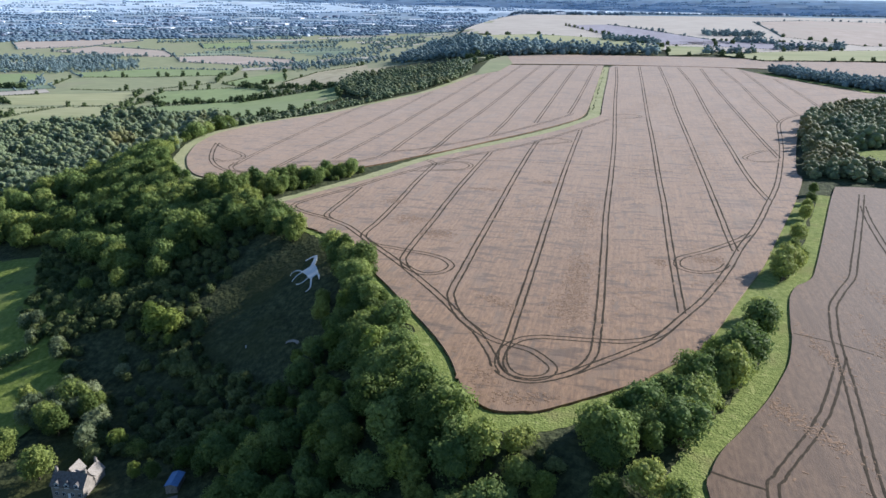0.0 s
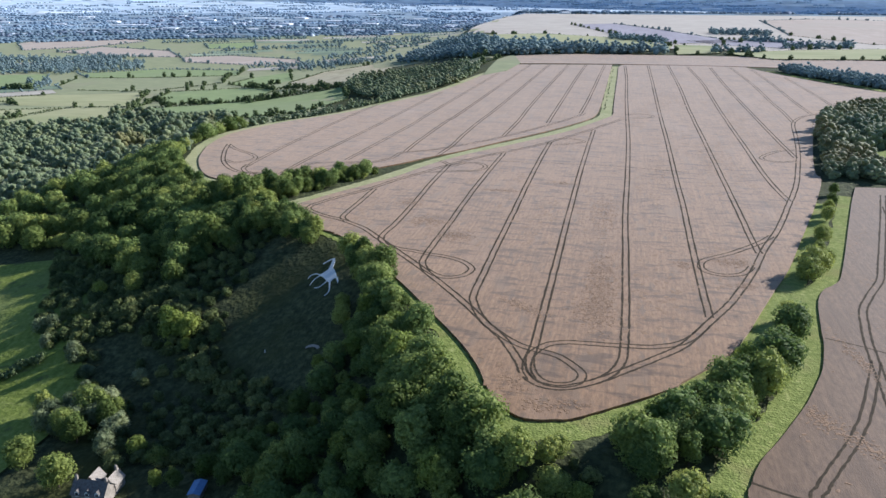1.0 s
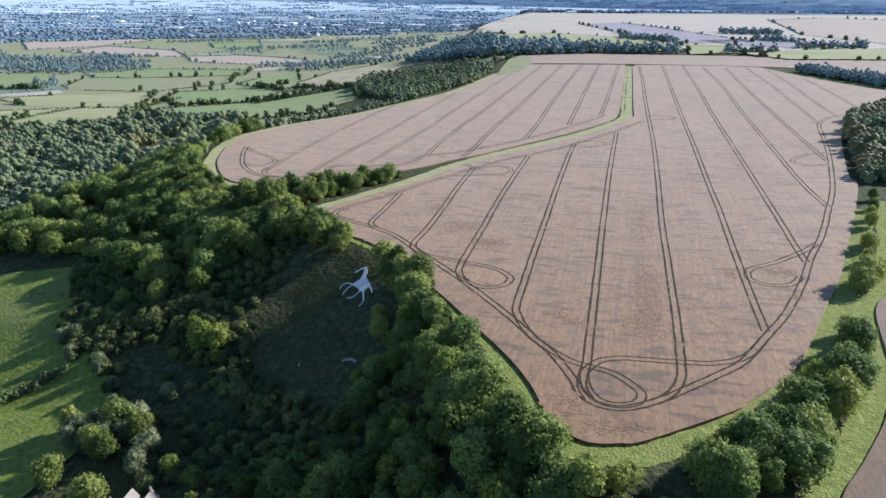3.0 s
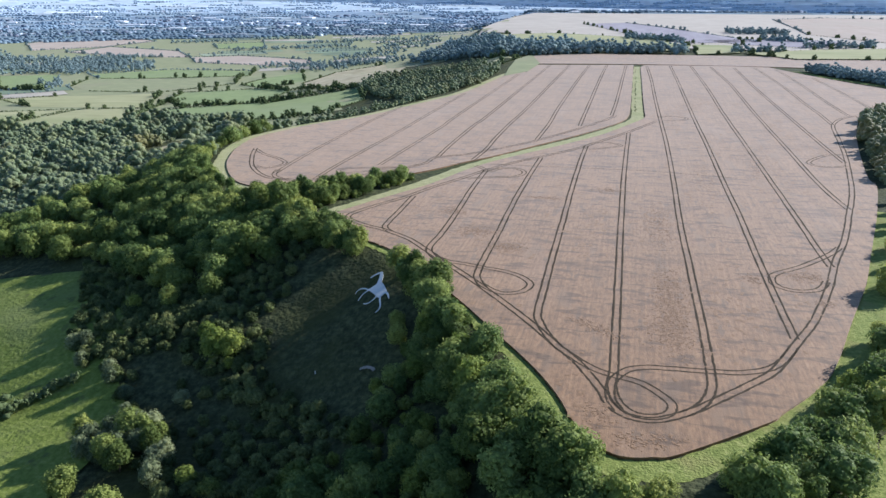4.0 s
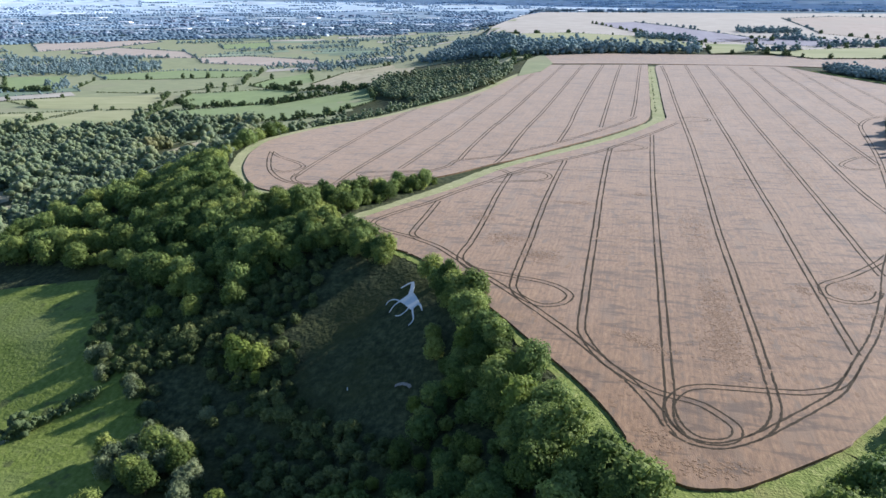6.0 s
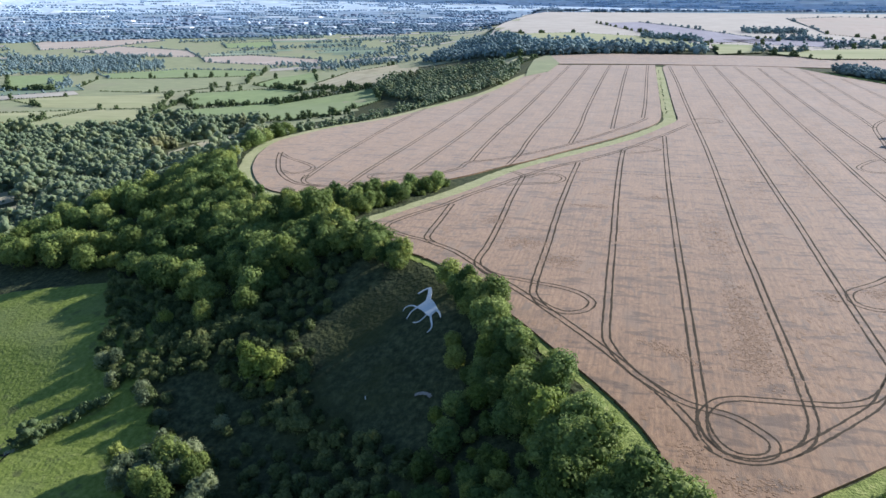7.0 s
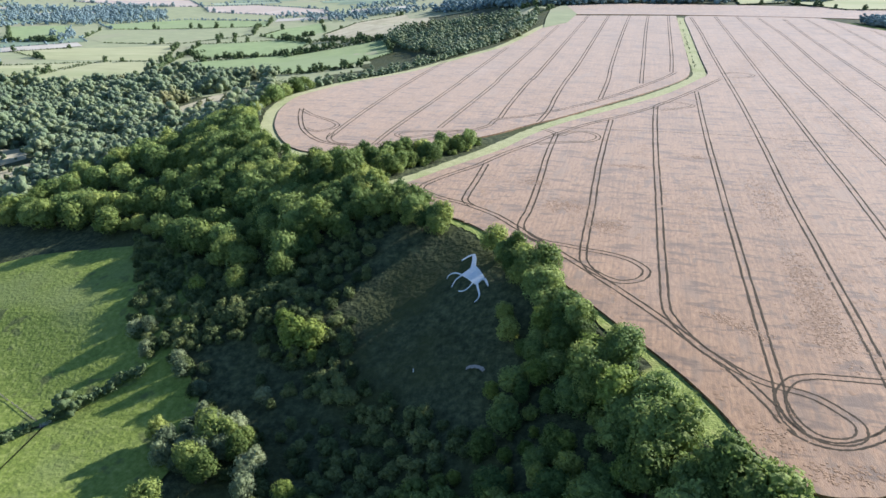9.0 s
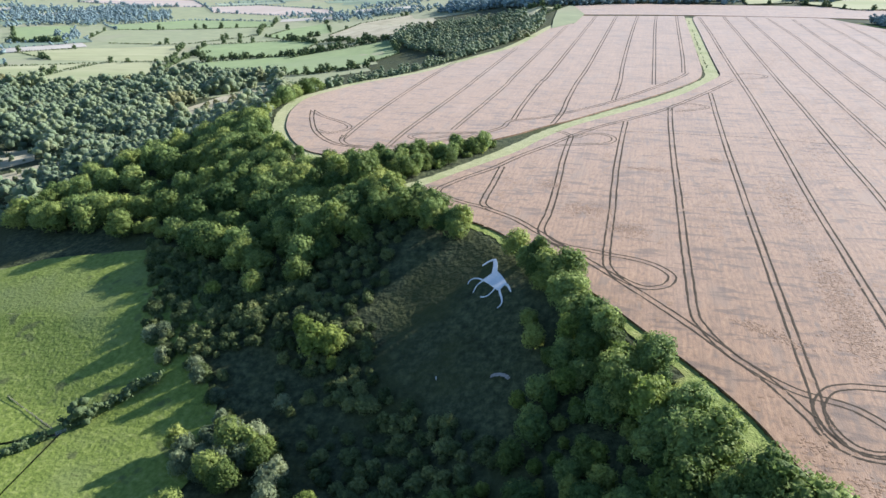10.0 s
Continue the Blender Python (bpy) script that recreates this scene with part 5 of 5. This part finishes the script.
HOUSES = [house_block(*s) for s in ((14, 9, 6, 10), (22, 10, 6, 9.5), (10, 9, 5.5, 9), (34, 18, 8, 10))]
canopy("town_houses", [(x, y, rng.uniform(0.6, 1.0)) for x, y, _ in roofs], HOUSES, HAZED_TOWN, "houses of a distant town", "houses", rng)
sheds = []
for x, y, w in [(-1240, 2960, 70), (-1500, 3050, 90), (-900, 3000, 60), (-700, 2900, 80), (-2100, 2750, 100), (-2350, 2650, 70), (-1750, 3300, 110), (-1000, 3500, 90), (-500, 3600, 120), (-1300, 3700, 90), (-200, 3900, 130),
                (-1900, 2500, 60), (-1600, 2450, 50), (-1450, 2640, 60), (-850, 2550, 45), (-300, 3300, 80), (100, 3700, 90), (420, 4300, 150), (-2500, 3000, 90), (-2000, 3200, 80)] + [(-2600 + 113 * k, 2620 + (k * 387) % 900, 50 + (k * 37) % 70) for k in range(26)]:
    v, f = house_block(w * 0.7, w * 0.35, 6, 8)
    ob = mesh_object("warehouse", v, [q if q[2] != q[3] else q[:3] for q in f], WHITE_SHED)
    ob.matrix_basis = pose(x, y, gz(x, y), 0, 0, rng.uniform(-25, 45))
    tagged(ob, "white-clad warehouse at the edge of the town", "warehouse", "warehouses of the town")


# ---------------------------------------------------------------- the meadows below
draped("meadow", [(-338, 66), (-285, 73), (-262.7, 77), (-240, 87), (-214, 92), (-192, 70), (-173, 44), (-166, 27), (-167.6, 21.2), (-190.3, -7.6), (-260, -40), (-340, 0)], PASTURE, "bright green grazed meadow below the wood", 0.5, 6)
draped("meadow", [(-191.2, -9.2), (-186, -95), (-240, -110), (-262, -42)], PASTURE, "bright green grazed meadow below the wood", 0.5, 6)
draped("meadow", [(-190.6, -8.4), (-168, 20.6), (-157, 14), (-150, 7), (-146, -4), (-143, -20), (-150, -80), (-186, -95)], PASTURE, "bright green grazed meadow below the wood", 0.5, 6)
draped("meadow", [(-300, 68), (-282, 70), (-258, 72), (-246, 46), (-245, 31), (-300, 20)], HAY, "straw-coloured tussocky grass beyond the meadow path", 0.4, 6)


# ---------------------------------------------------------------- chalk horse
TRUNK_OF_HORSE = [(-82.1, 58.8), (-81.3, 59.1), (-80.3, 56.7), (-79.7, 52.9), (-77.9, 50.3), (-76.1, 47.2), (-75.1, 44.9), (-76.2, 45.7), (-77, 44.3), (-78, 44), (-79.5, 45.7), (-81.2, 47.7), (-82.7, 49.1), (-83.8, 49.7), (-82.4, 51.1), (-81.3, 52.3), (-81.5, 55.5)]
STROKES = [   # head, tail and four legs: x, y, width
    [(-85.1, 57, 0.7), (-83.9, 58, 0.9), (-82.8, 58.7, 1), (-81.5, 58.9, 0.9)],
    [(-75.5, 45.8, 0.9), (-74.6, 44.1, 0.8), (-73.7, 42.1, 0.35)],
    [(-83.1, 49.5, 0.9), (-84.8, 51, 0.6), (-86.6, 51.5, 0.6), (-87.7, 50.8, 0.5), (-87.9, 49.4, 0.3)],
    [(-83.2, 49.7, 1), (-84.6, 48.4, 0.7), (-85.1, 46.8, 0.6), (-85.3, 45, 0.35)],
    [(-78.9, 45.3, 1), (-79.3, 43.9, 0.7), (-80.3, 42.5, 0.65), (-81.4, 42.1, 0.55), (-82.6, 42.5, 0.35)],
    [(-77.7, 45.2, 1.6), (-76.9, 42.5, 1.1), (-75.7, 39.2, 0.9), (-75.7, 37.5, 0.7), (-76.5, 36.5, 0.35)]]
bm = bmesh.new()
bm.faces.new([bm.verts.new((x, y, 0.03)) for x, y in TRUNK_OF_HORSE])
bmesh.ops.triangulate(bm, faces=bm.faces[:])
bmesh.ops.subdivide_edges(bm, edges=bm.edges[:], cuts=2, use_grid_fill=True)
for k, stroke in enumerate(STROKES):
    mid = smooth_line([p[:2] for p in stroke], 5)
    last = None
    for i, p in enumerate(mid):
        u = (mid[min(i + 1, len(mid) - 1)] - mid[max(i - 1, 0)]).normalized()
        t = i / 5
        a, b = stroke[min(int(t), len(stroke) - 1)], stroke[min(int(t) + 1, len(stroke) - 1)]
        w = (a[2] + (b[2] - a[2]) * (t - int(t))) * (0.34 if k < 2 else 0.25)
        pair = [bm.verts.new((p.x - u.y * s * w, p.y + u.x * s * w, 0.004 * k)) for s in (1, -1)]
        if last:
            bm.faces.new((last[0], last[1], pair[1], pair[0]))
        last = pair
bmesh.ops.recalc_face_normals(bm, faces=bm.faces)
for v in bm.verts:
    v.co.z += gz(v.co.x, v.co.y) + 0.2
skirt = bmesh.ops.extrude_edge_only(bm, edges=[e for e in bm.edges if e.is_boundary])["geom"]
for v in skirt:
    if isinstance(v, bmesh.types.BMVert):
        v.co.z -= 0.35
me = bpy.data.meshes.new("hill_figure")
bm.to_mesh(me)
bm.free()
me.materials.append(CHALK)
tagged(new("hill_figure", me), "white chalk horse cut into the grass of the slope", "hill figure")


# ---------------------------------------------------------------- flattened wheat
def crumpled(spots, rng, name="flattened_crop"):
    """Low ridges of laid straw: x, y, length, turn in degrees."""
    verts, faces, n = [], [], 0
    for x, y, long, a, *flat in spots:
        c, s = math.cos(radians(a)), math.sin(radians(a))
        w, h = (rng.uniform(0.3, 0.8), rng.uniform(0.01, 0.04)) if flat else (rng.uniform(0.14, 0.34), rng.uniform(0.02, 0.06))
        for u, v, z in ((-0.5, -1, 0), (0.5, -1, 0), (0.5, 1, 0), (-0.5, 1, 0), (-0.32, rng.uniform(-0.4, 0.4), h), (0.32, rng.uniform(-0.4, 0.4), h)):
            verts.append((x + c * u * long - s * v * w, y + s * u * long + c * v * w, TOP + 0.03 + z + float(swell(x, y))))
        faces += [(n, n + 1, n + 5, n + 4), (n + 2, n + 3, n + 4, n + 5), (n + 1, n + 2, n + 5), (n + 3, n, n + 4)]
        n += 6
    return tagged(mesh_object(name, verts, faces, LODGED), "patches of wheat flattened by wind and rain", "crop", kind="stuff")


rng = random.Random(23)
laid = []
for cx, cy, w, h, turn_by, many in [(13, 50, 5, 36, 0, 330), (13, 30, 7, 16, 0, 120), (-8, 26, 11, 3, -40, 70), (-43, 88, 8, 8, 0, 90), (-58, 104, 9, 8, 0, 110), (57, 82, 7, 6, 0, 90), (-37, 158, 10, 3, 0, 60),
                              (-73, 128, 6, 6, 0, 60), (58, 60, 4, 3, 0, 30), (40, 75, 3, 6, 0, 40), (-10, 178, 9, 5, 0, 50), (108, 50, 4, 18, 10, 130), (99, 12, 5, 22, 15, 170), (66, -22, 3, 20, 35, 130), (80, 12, 2, 16, 10, 70),
                              (92, -30, 4, 14, 0, 90), (12, 130, 7, 40, 0, 160), (35, 210, 8, 50, 0, 120), (62, 250, 8, 60, 0, 120), (5, -28, 12, 4, 10, 50), (-4, -20, 6, 10, 30, 30)]:
    for _ in range(int(many * 2.6)):
        u, v = rng.gauss(0, w * 0.5), rng.gauss(0, h * 0.45)
        c, s = math.cos(radians(turn_by)), math.sin(radians(turn_by))
        px, py = cx + c * u - s * v, cy + s * u + c * v
        if any(inside(px, py, q) and inside(px + 1.5, py - 1.5, q) and inside(px - 1.5, py - 1.5, q) for q in (MAIN, RIGHT)):
            laid.append((px, py, rng.uniform(0.3, 0.9), rng.gauss(-10 + turn_by, 35)))
for _ in range(6000):
    x, y = rng.uniform(-120, 130), rng.uniform(-34, 520)
    if inside(x, y, MAIN) and noise.noise(Vector((x * 0.05, y * 0.012, 2.0))) + 0.5 * noise.noise(Vector((x * 0.2, y * 0.05, 7.0))) > 0.18:
        laid.append((x, y, rng.uniform(0.8, 2.4) * (1 + max(y, 0) / 300), rng.gauss(84, 14), 1))
for _ in range(3000):
    x, y = rng.uniform(-235, 0), rng.uniform(160, 620)
    if inside(x, y, LEFT) and noise.noise(Vector((x * 0.05, y * 0.02, 4.0))) > 0.2:
        laid.append((x, y, rng.uniform(1.2, 4.0), rng.gauss(0, 14), 1))
for _ in range(1500):
    x, y = rng.uniform(50, 150), rng.uniform(-60, 200)
    if inside(x, y, RIGHT) and noise.noise(Vector((x * 0.08, y * 0.05, 9.0))) > 0.12:
        laid.append((x, y, rng.uniform(0.5, 1.4), rng.gauss(0, 30)))
crumpled(laid, rng)


# ---------------------------------------------------------------- house below the scarp
def part(name, bm, material, parent, label=""):
    me = bpy.data.meshes.new(name)
    bm.to_mesh(me)
    bm.free()
    me.materials.append(material)
    ob = new(name, me)
    ob.parent = parent
    if label:
        tagged(ob, label)
    return ob


def box_bm(x0, x1, y0, y1, z0, z1, bevel=0.03):
    bm = bmesh.new()
    bmesh.ops.create_cube(bm, size=1, matrix=Matrix.Translation(((x0 + x1) / 2, (y0 + y1) / 2, (z0 + z1) / 2)) @ Matrix.Diagonal((x1 - x0, y1 - y0, z1 - z0, 1)))
    if bevel:
        bmesh.ops.bevel(bm, geom=bm.edges[:], offset=bevel, segments=1, affect="EDGES")
    return bm


def gable_bm(w, d, eaves, ridge, at, along_x=True):
    """Walls with two gables."""
    bm = bmesh.new()
    x, y, z = at
    v = [bm.verts.new((x + px * w / 2, y + py * d / 2, pz)) for px, py, pz in ((-1, -1, z), (1, -1, z), (1, 1, z), (-1, 1, z), (-1, -1, eaves), (1, -1, eaves), (1, 1, eaves), (-1, 1, eaves))]
    if along_x:
        a, b = bm.verts.new((x - w / 2, y, ridge)), bm.verts.new((x + w / 2, y, ridge))
        faces = [(0, 1, 5, 4), (2, 3, 7, 6)]
        bm.faces.new((v[1], v[2], v[6], b, v[5]))
        bm.faces.new((v[3], v[0], v[4], a, v[7]))
    else:
        a, b = bm.verts.new((x, y - d / 2, ridge)), bm.verts.new((x, y + d / 2, ridge))
        faces = [(1, 2, 6, 5), (3, 0, 4, 7)]
        bm.faces.new((v[0], v[1], v[5], a, v[4]))
        bm.faces.new((v[2], v[3], v[7], b, v[6]))
    for f in faces:
        bm.faces.new([v[i] for i in f])
    bmesh.ops.recalc_face_normals(bm, faces=bm.faces)
    return bm


def roof_bm(w, d, eaves, ridge, at, along_x=True, over=0.35, thick=0.18):
    """Two roof slopes with thickness and an overhang."""
    bm = bmesh.new()
    x, y, _ = at
    half = (d if along_x else w) / 2
    run = (w if along_x else d) / 2 + over
    slope = (ridge - eaves) / half
    for s in (-1, 1):
        lo, hi = (half + over) * s, 0.0
        zl, zh = ridge - (half + over) * slope, ridge
        pts = []
        for t in (0.0, thick):
            for u, q, zz in ((-run, lo, zl), (run, lo, zl), (run, hi, zh), (-run, hi, zh)):
                pts.append(bm.verts.new((x + u, y + q, zz + t + 0.02) if along_x else (x + q, y + u, zz + t + 0.02)))
        for f in ((0, 1, 2, 3), (4, 5, 6, 7), (0, 1, 5, 4), (1, 2, 6, 5), (2, 3, 7, 6), (3, 0, 4, 7)):
            bm.faces.new([pts[i] for i in f])
    bmesh.ops.recalc_face_normals(bm, faces=bm.faces)
    return bm


def house(x, y, yaw):
    root = new("house")
    root.matrix_basis = pose(x, y, gz(x, y), 0, 0, yaw) @ Matrix.Scale(0.8, 4)
    tagged(root, "stone house with a dark slate roof and pale rear wings", "house")
    main = (0, 0, -2)
    part("wall", gable_bm(11, 6.4, 4.6, 7.8, main), STONE, root)
    part("roof", roof_bm(11, 6.4, 4.6, 7.8, main), SLATE, root, "dark stone-slate roof")
    for cx, w, d in ((-2.8, 4.0, 5.0), (3.6, 4.2, 5.4)):
        at = (cx, 3.2 + d / 2, -2)
        part("wing_wall", gable_bm(w, d, 4.2, 6.6, at, False), STONE, root)
        # Lighter tiles than the main roof, to paint in sun on the wings
        part("wing_roof", roof_bm(w, d, 4.2, 6.6, at, False), PALE_TILE, root, "stone-tiled wing roof, coloured pale for sunlight")
    for cx, cy, z in ((5.0, 0.0, 7.2), (3.6, 8.0, 6.0), (-4.9, 0.0, 7.2)):
        stack = part("chimney", box_bm(cx - 0.4, cx + 0.4, cy - 0.35, cy + 0.35, z, z + 2.0), STONE, root)
        for k in (-0.18, 0.18):
            part("chimney_pot", box_bm(cx + k - 0.11, cx + k + 0.11, cy - 0.11, cy + 0.11, z + 2.0, z + 2.5), PALE_TILE, stack)
    for cx in (-3.4, 0.0, 3.4):
        at = (cx, -2.6, 3.9)
        dormer = part("dormer", gable_bm(1.5, 1.6, 5.4, 6.1, at, False), WHITE_PAINT, root, "white-painted dormer")
        part("dormer_roof", roof_bm(1.5, 1.6, 5.4, 6.1, at, False, 0.12, 0.1), SLATE, dormer)
        part("pane", box_bm(cx - 0.5, cx + 0.5, -3.43, -3.405, 4.5, 5.3, 0), GLASS_DARK, dormer)
    for cx in (-3.8, -1.3, 1.6, 4.1):
        frame_ob = part("window", box_bm(cx - 0.6, cx + 0.6, -3.27, -3.205, 1.0, 2.4, 0.02), WHITE_PAINT, root, "white-framed window")
        for k in (-0.28, 0.28):
            part("pane", box_bm(cx + k - 0.23, cx + k + 0.23, -3.30, -3.275, 1.1, 2.3, 0), GLASS_DARK, frame_ob)
    part("door", box_bm(0.0, 0.95, -3.27, -3.205, 0.0, 2.1, 0.02), WHITE_PAINT, root)
    return root


house(-107.5, -44.4, 6)
# garden shed with a blue roof
shed = new("garden_shed")
shed.matrix_basis = pose(-79.4, -41.3, gz(-79.4, -41.3) + 0.3, 0, 0, 12)
tagged(shed, "low garden shed with a faded blue sheet roof", "shed")
part("wall", gable_bm(3.0, 5.6, 2.0, 2.45, (0, 0, -2.5), False), WOOD, shed)
part("roof", roof_bm(3.0, 5.6, 2.0, 2.45, (0, 0, 0), False, 0.2, 0.06), BLUE_SHEET, shed, "faded blue sheet roof")
yard = ribbon("garden_path", smooth_line([(-92, -60), (-88, -54), (-83, -50), (-76, -46)], 6), 3.0, 0.25, GRAVEL, ragged=0.3)
tagged(yard, "pale gravel garden path", "path", kind="structure")


# ---------------------------------------------------------------- meadow hedge, ruts and gate
hedge([(-262, -46), (-230, -36), (-214, -29), (-200.9, -19.6), (-197.1, -15.5), (-194.4, -12.3), (-192.5, -10)], rng, 1.0, 0.03, 1.3)
hedge([(-189.7, -6.6), (-187.1, -2.7), (-182.5, 4.1), (-178.7, 8.5), (-171, 16)], rng, 1.25, 0.06, 1.2)
for pts, w in (([(-215.5, 2.8), (-209.1, 2.5), (-203, -0.1), (-196.5, -4.1), (-192.6, -6.5)], 0.9), ([(-215, 4.2), (-208.6, 4), (-202, 1.6), (-195.5, -2.6), (-191.6, -5.6)], 0.8), ([(-217, 2.1), (-206, -4.5), (-198.1, -6.9), (-192.9, -8)], 0.7),
               ([(-189.6, -9.1), (-185.7, -13.1), (-182.2, -19.1), (-177.4, -25.4), (-170, -40)], 0.9), ([(-188.4, -9.6), (-184.1, -13.9), (-178.2, -19.4)], 0.8), ([(-253.8, 66.9), (-238.6, 39), (-229.3, 29.1), (-217.2, 16.8)], 0.7)):
    tagged(ribbon("rut", smooth_line(pts, 8), w * 0.8, 0.32, RUT, ragged=0.15), "muddy wheel rut across the meadow", "rut", kind="structure")
tagged(ribbon("mud_patch", smooth_line([(-193.2, -5.4), (-190.4, -8.1), (-187.7, -10.9)], 6), 3.6, 0.36, MUD, ragged=0.6), "trodden mud round the field gate", "mud", kind="structure")
gate = new("field_gate")
gate.matrix_basis = pose(-190.4, -7.6, gz(-190.4, -7.6) + 0.2, 0, 0, 58)
tagged(gate, "grey steel field gate in the meadow hedge", "gate")
for x in (-1.9, 1.9):
    part("post", box_bm(x - 0.1, x + 0.1, -0.1, 0.1, -0.5, 1.4), WOOD, gate)
for z in (0.25, 0.5, 0.75, 1.0, 1.2):
    part("rail", box_bm(-1.75, 1.75, -0.025, 0.025, z - 0.025, z + 0.025, 0), METAL, gate)
for x in (-1.72, 0.0, 1.72):
    part("upright", box_bm(x - 0.03, x + 0.03, -0.02, 0.02, 0.2, 1.25, 0), METAL, gate)
fence = new("rail_fence")
tagged(fence, "weathered wooden rail fence beside the meadow track", "fence")
line = [Vector((-194.5 - 2.75 * k, -7.0 + 1.16 * k)) for k in range(10)]
for k, p in enumerate(line):
    z = gz(p.x, p.y)
    ob = part("post", box_bm(-0.08, 0.08, -0.08, 0.08, -0.4, 1.3), WOOD, fence)
    ob.location = (p.x, p.y, z)
    if k:
        q = line[k - 1]
        a = math.atan2(p.y - q.y, p.x - q.x)
        for h in (0.6, 1.1):
            rail = part("rail", box_bm(-1.6, 1.6, -0.03, 0.03, h - 0.06, h + 0.06, 0), WOOD, fence)
            rail.matrix_basis = pose((p.x + q.x) / 2, (p.y + q.y) / 2, z, 0, 0, math.degrees(a))
# small pale things on the slope
bm = box_bm(-0.12, 0.12, -0.12, 0.12, -0.3, 1.0)
me = bpy.data.meshes.new("marker_post")
bm.to_mesh(me)
bm.free()
me.materials.append(WHITE_PAINT)
marker = new("marker_post", me)
marker.location = (-88.5, 15.3, gz(-88.5, 15.3) + 0.1)
tagged(marker, "short white marker post on the grass slope", "post")
tagged(ribbon("chalk_scrape", smooth_line([(-73.6, 13.6), (-71.9, 13.7), (-69.9, 13.0), (-68.5, 11.7)], 5), 0.9, 0.4, PALE_TILE, ragged=0.12), "bare grey chalk scrape on the slope", "chalk")
